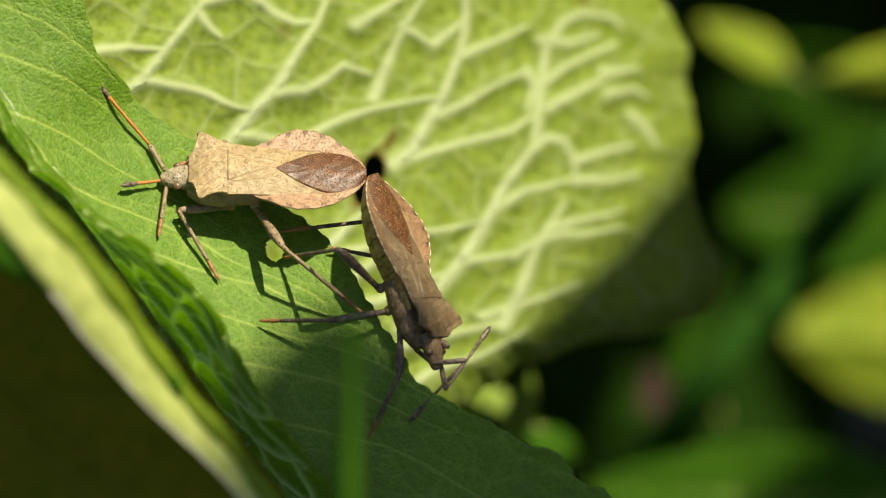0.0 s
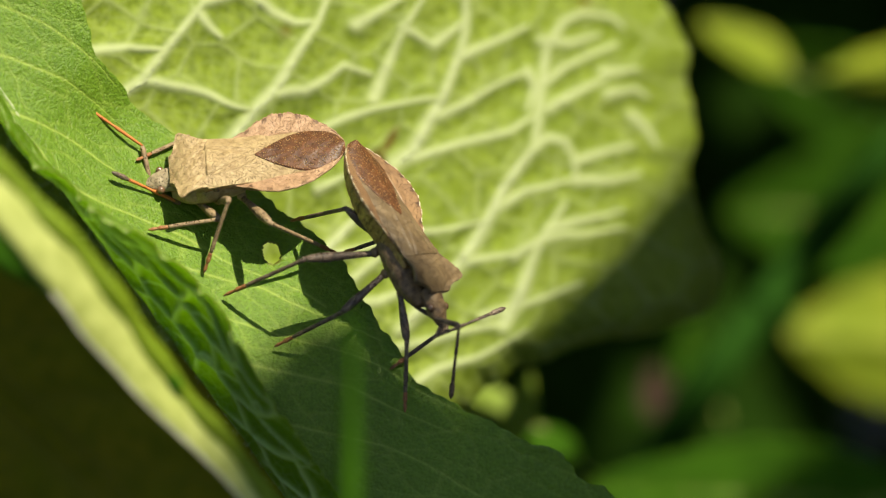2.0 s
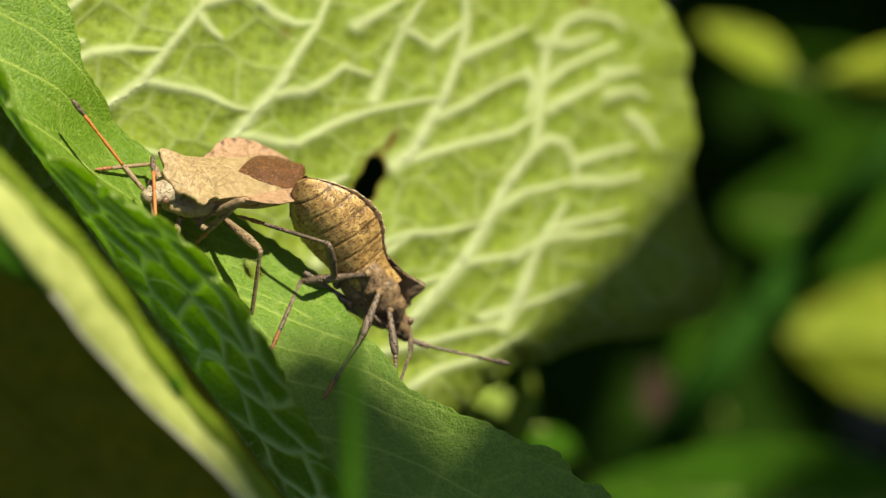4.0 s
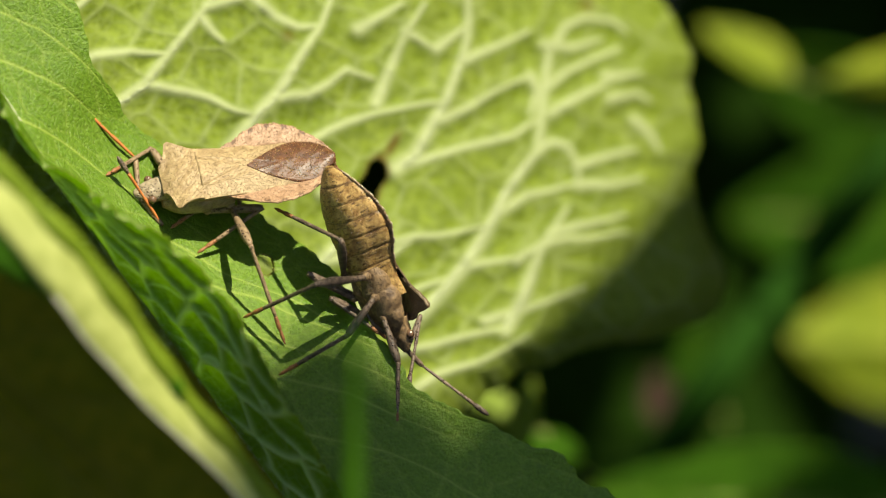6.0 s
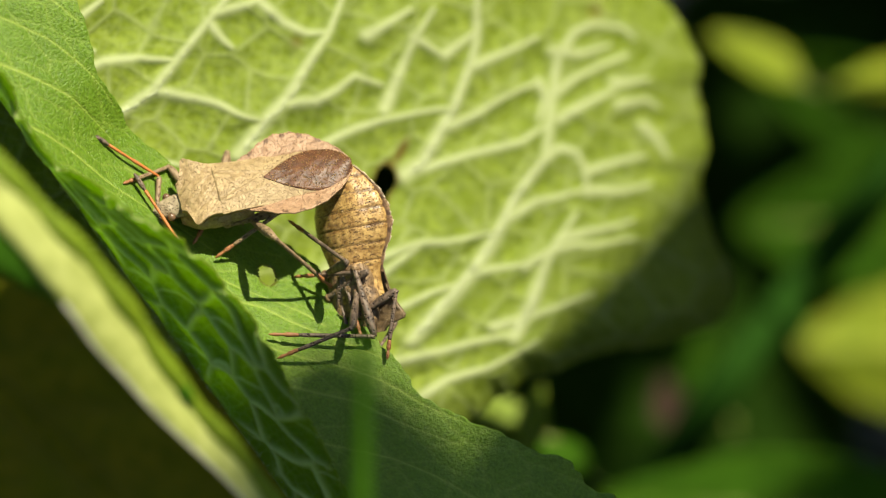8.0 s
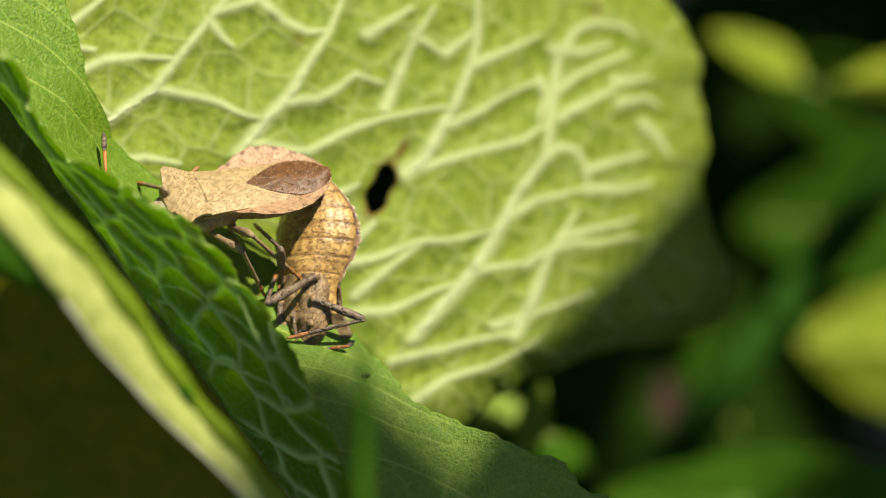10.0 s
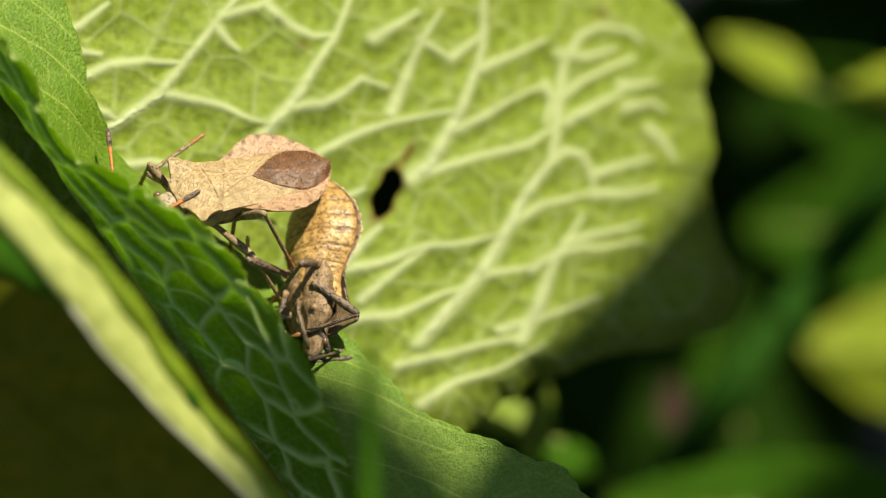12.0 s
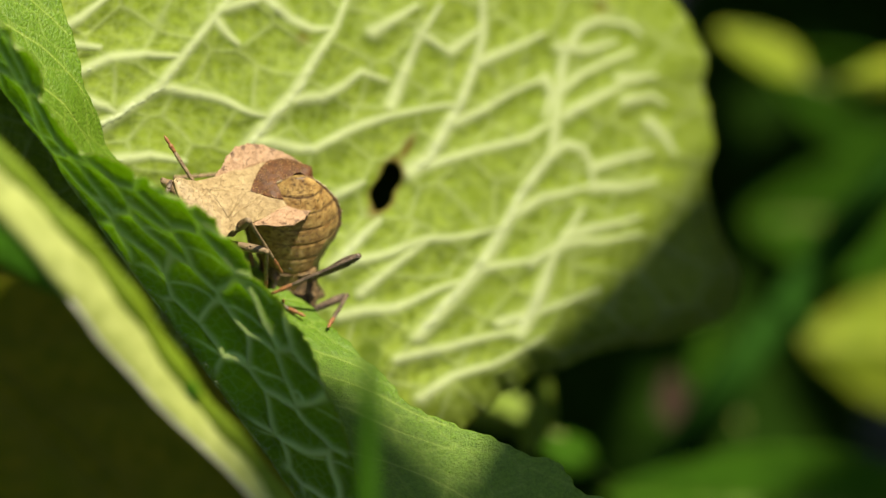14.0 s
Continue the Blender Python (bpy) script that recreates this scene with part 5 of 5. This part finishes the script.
def motions():
    walk(dock_leaf, [(t, BASE @ metres(leaf_roll(t))) for t in TIMES])
    walk(near_half, [(t, metres(leaf_roll(t).inverted() @ leaf_roll(t, 0.86))) for t in TIMES])
    move_bug(pale_bug, pale_limbs, PALE, PALE_FEET)
    move_bug(dark_bug, dark_limbs, DARK, DARK_FEET)


motions()
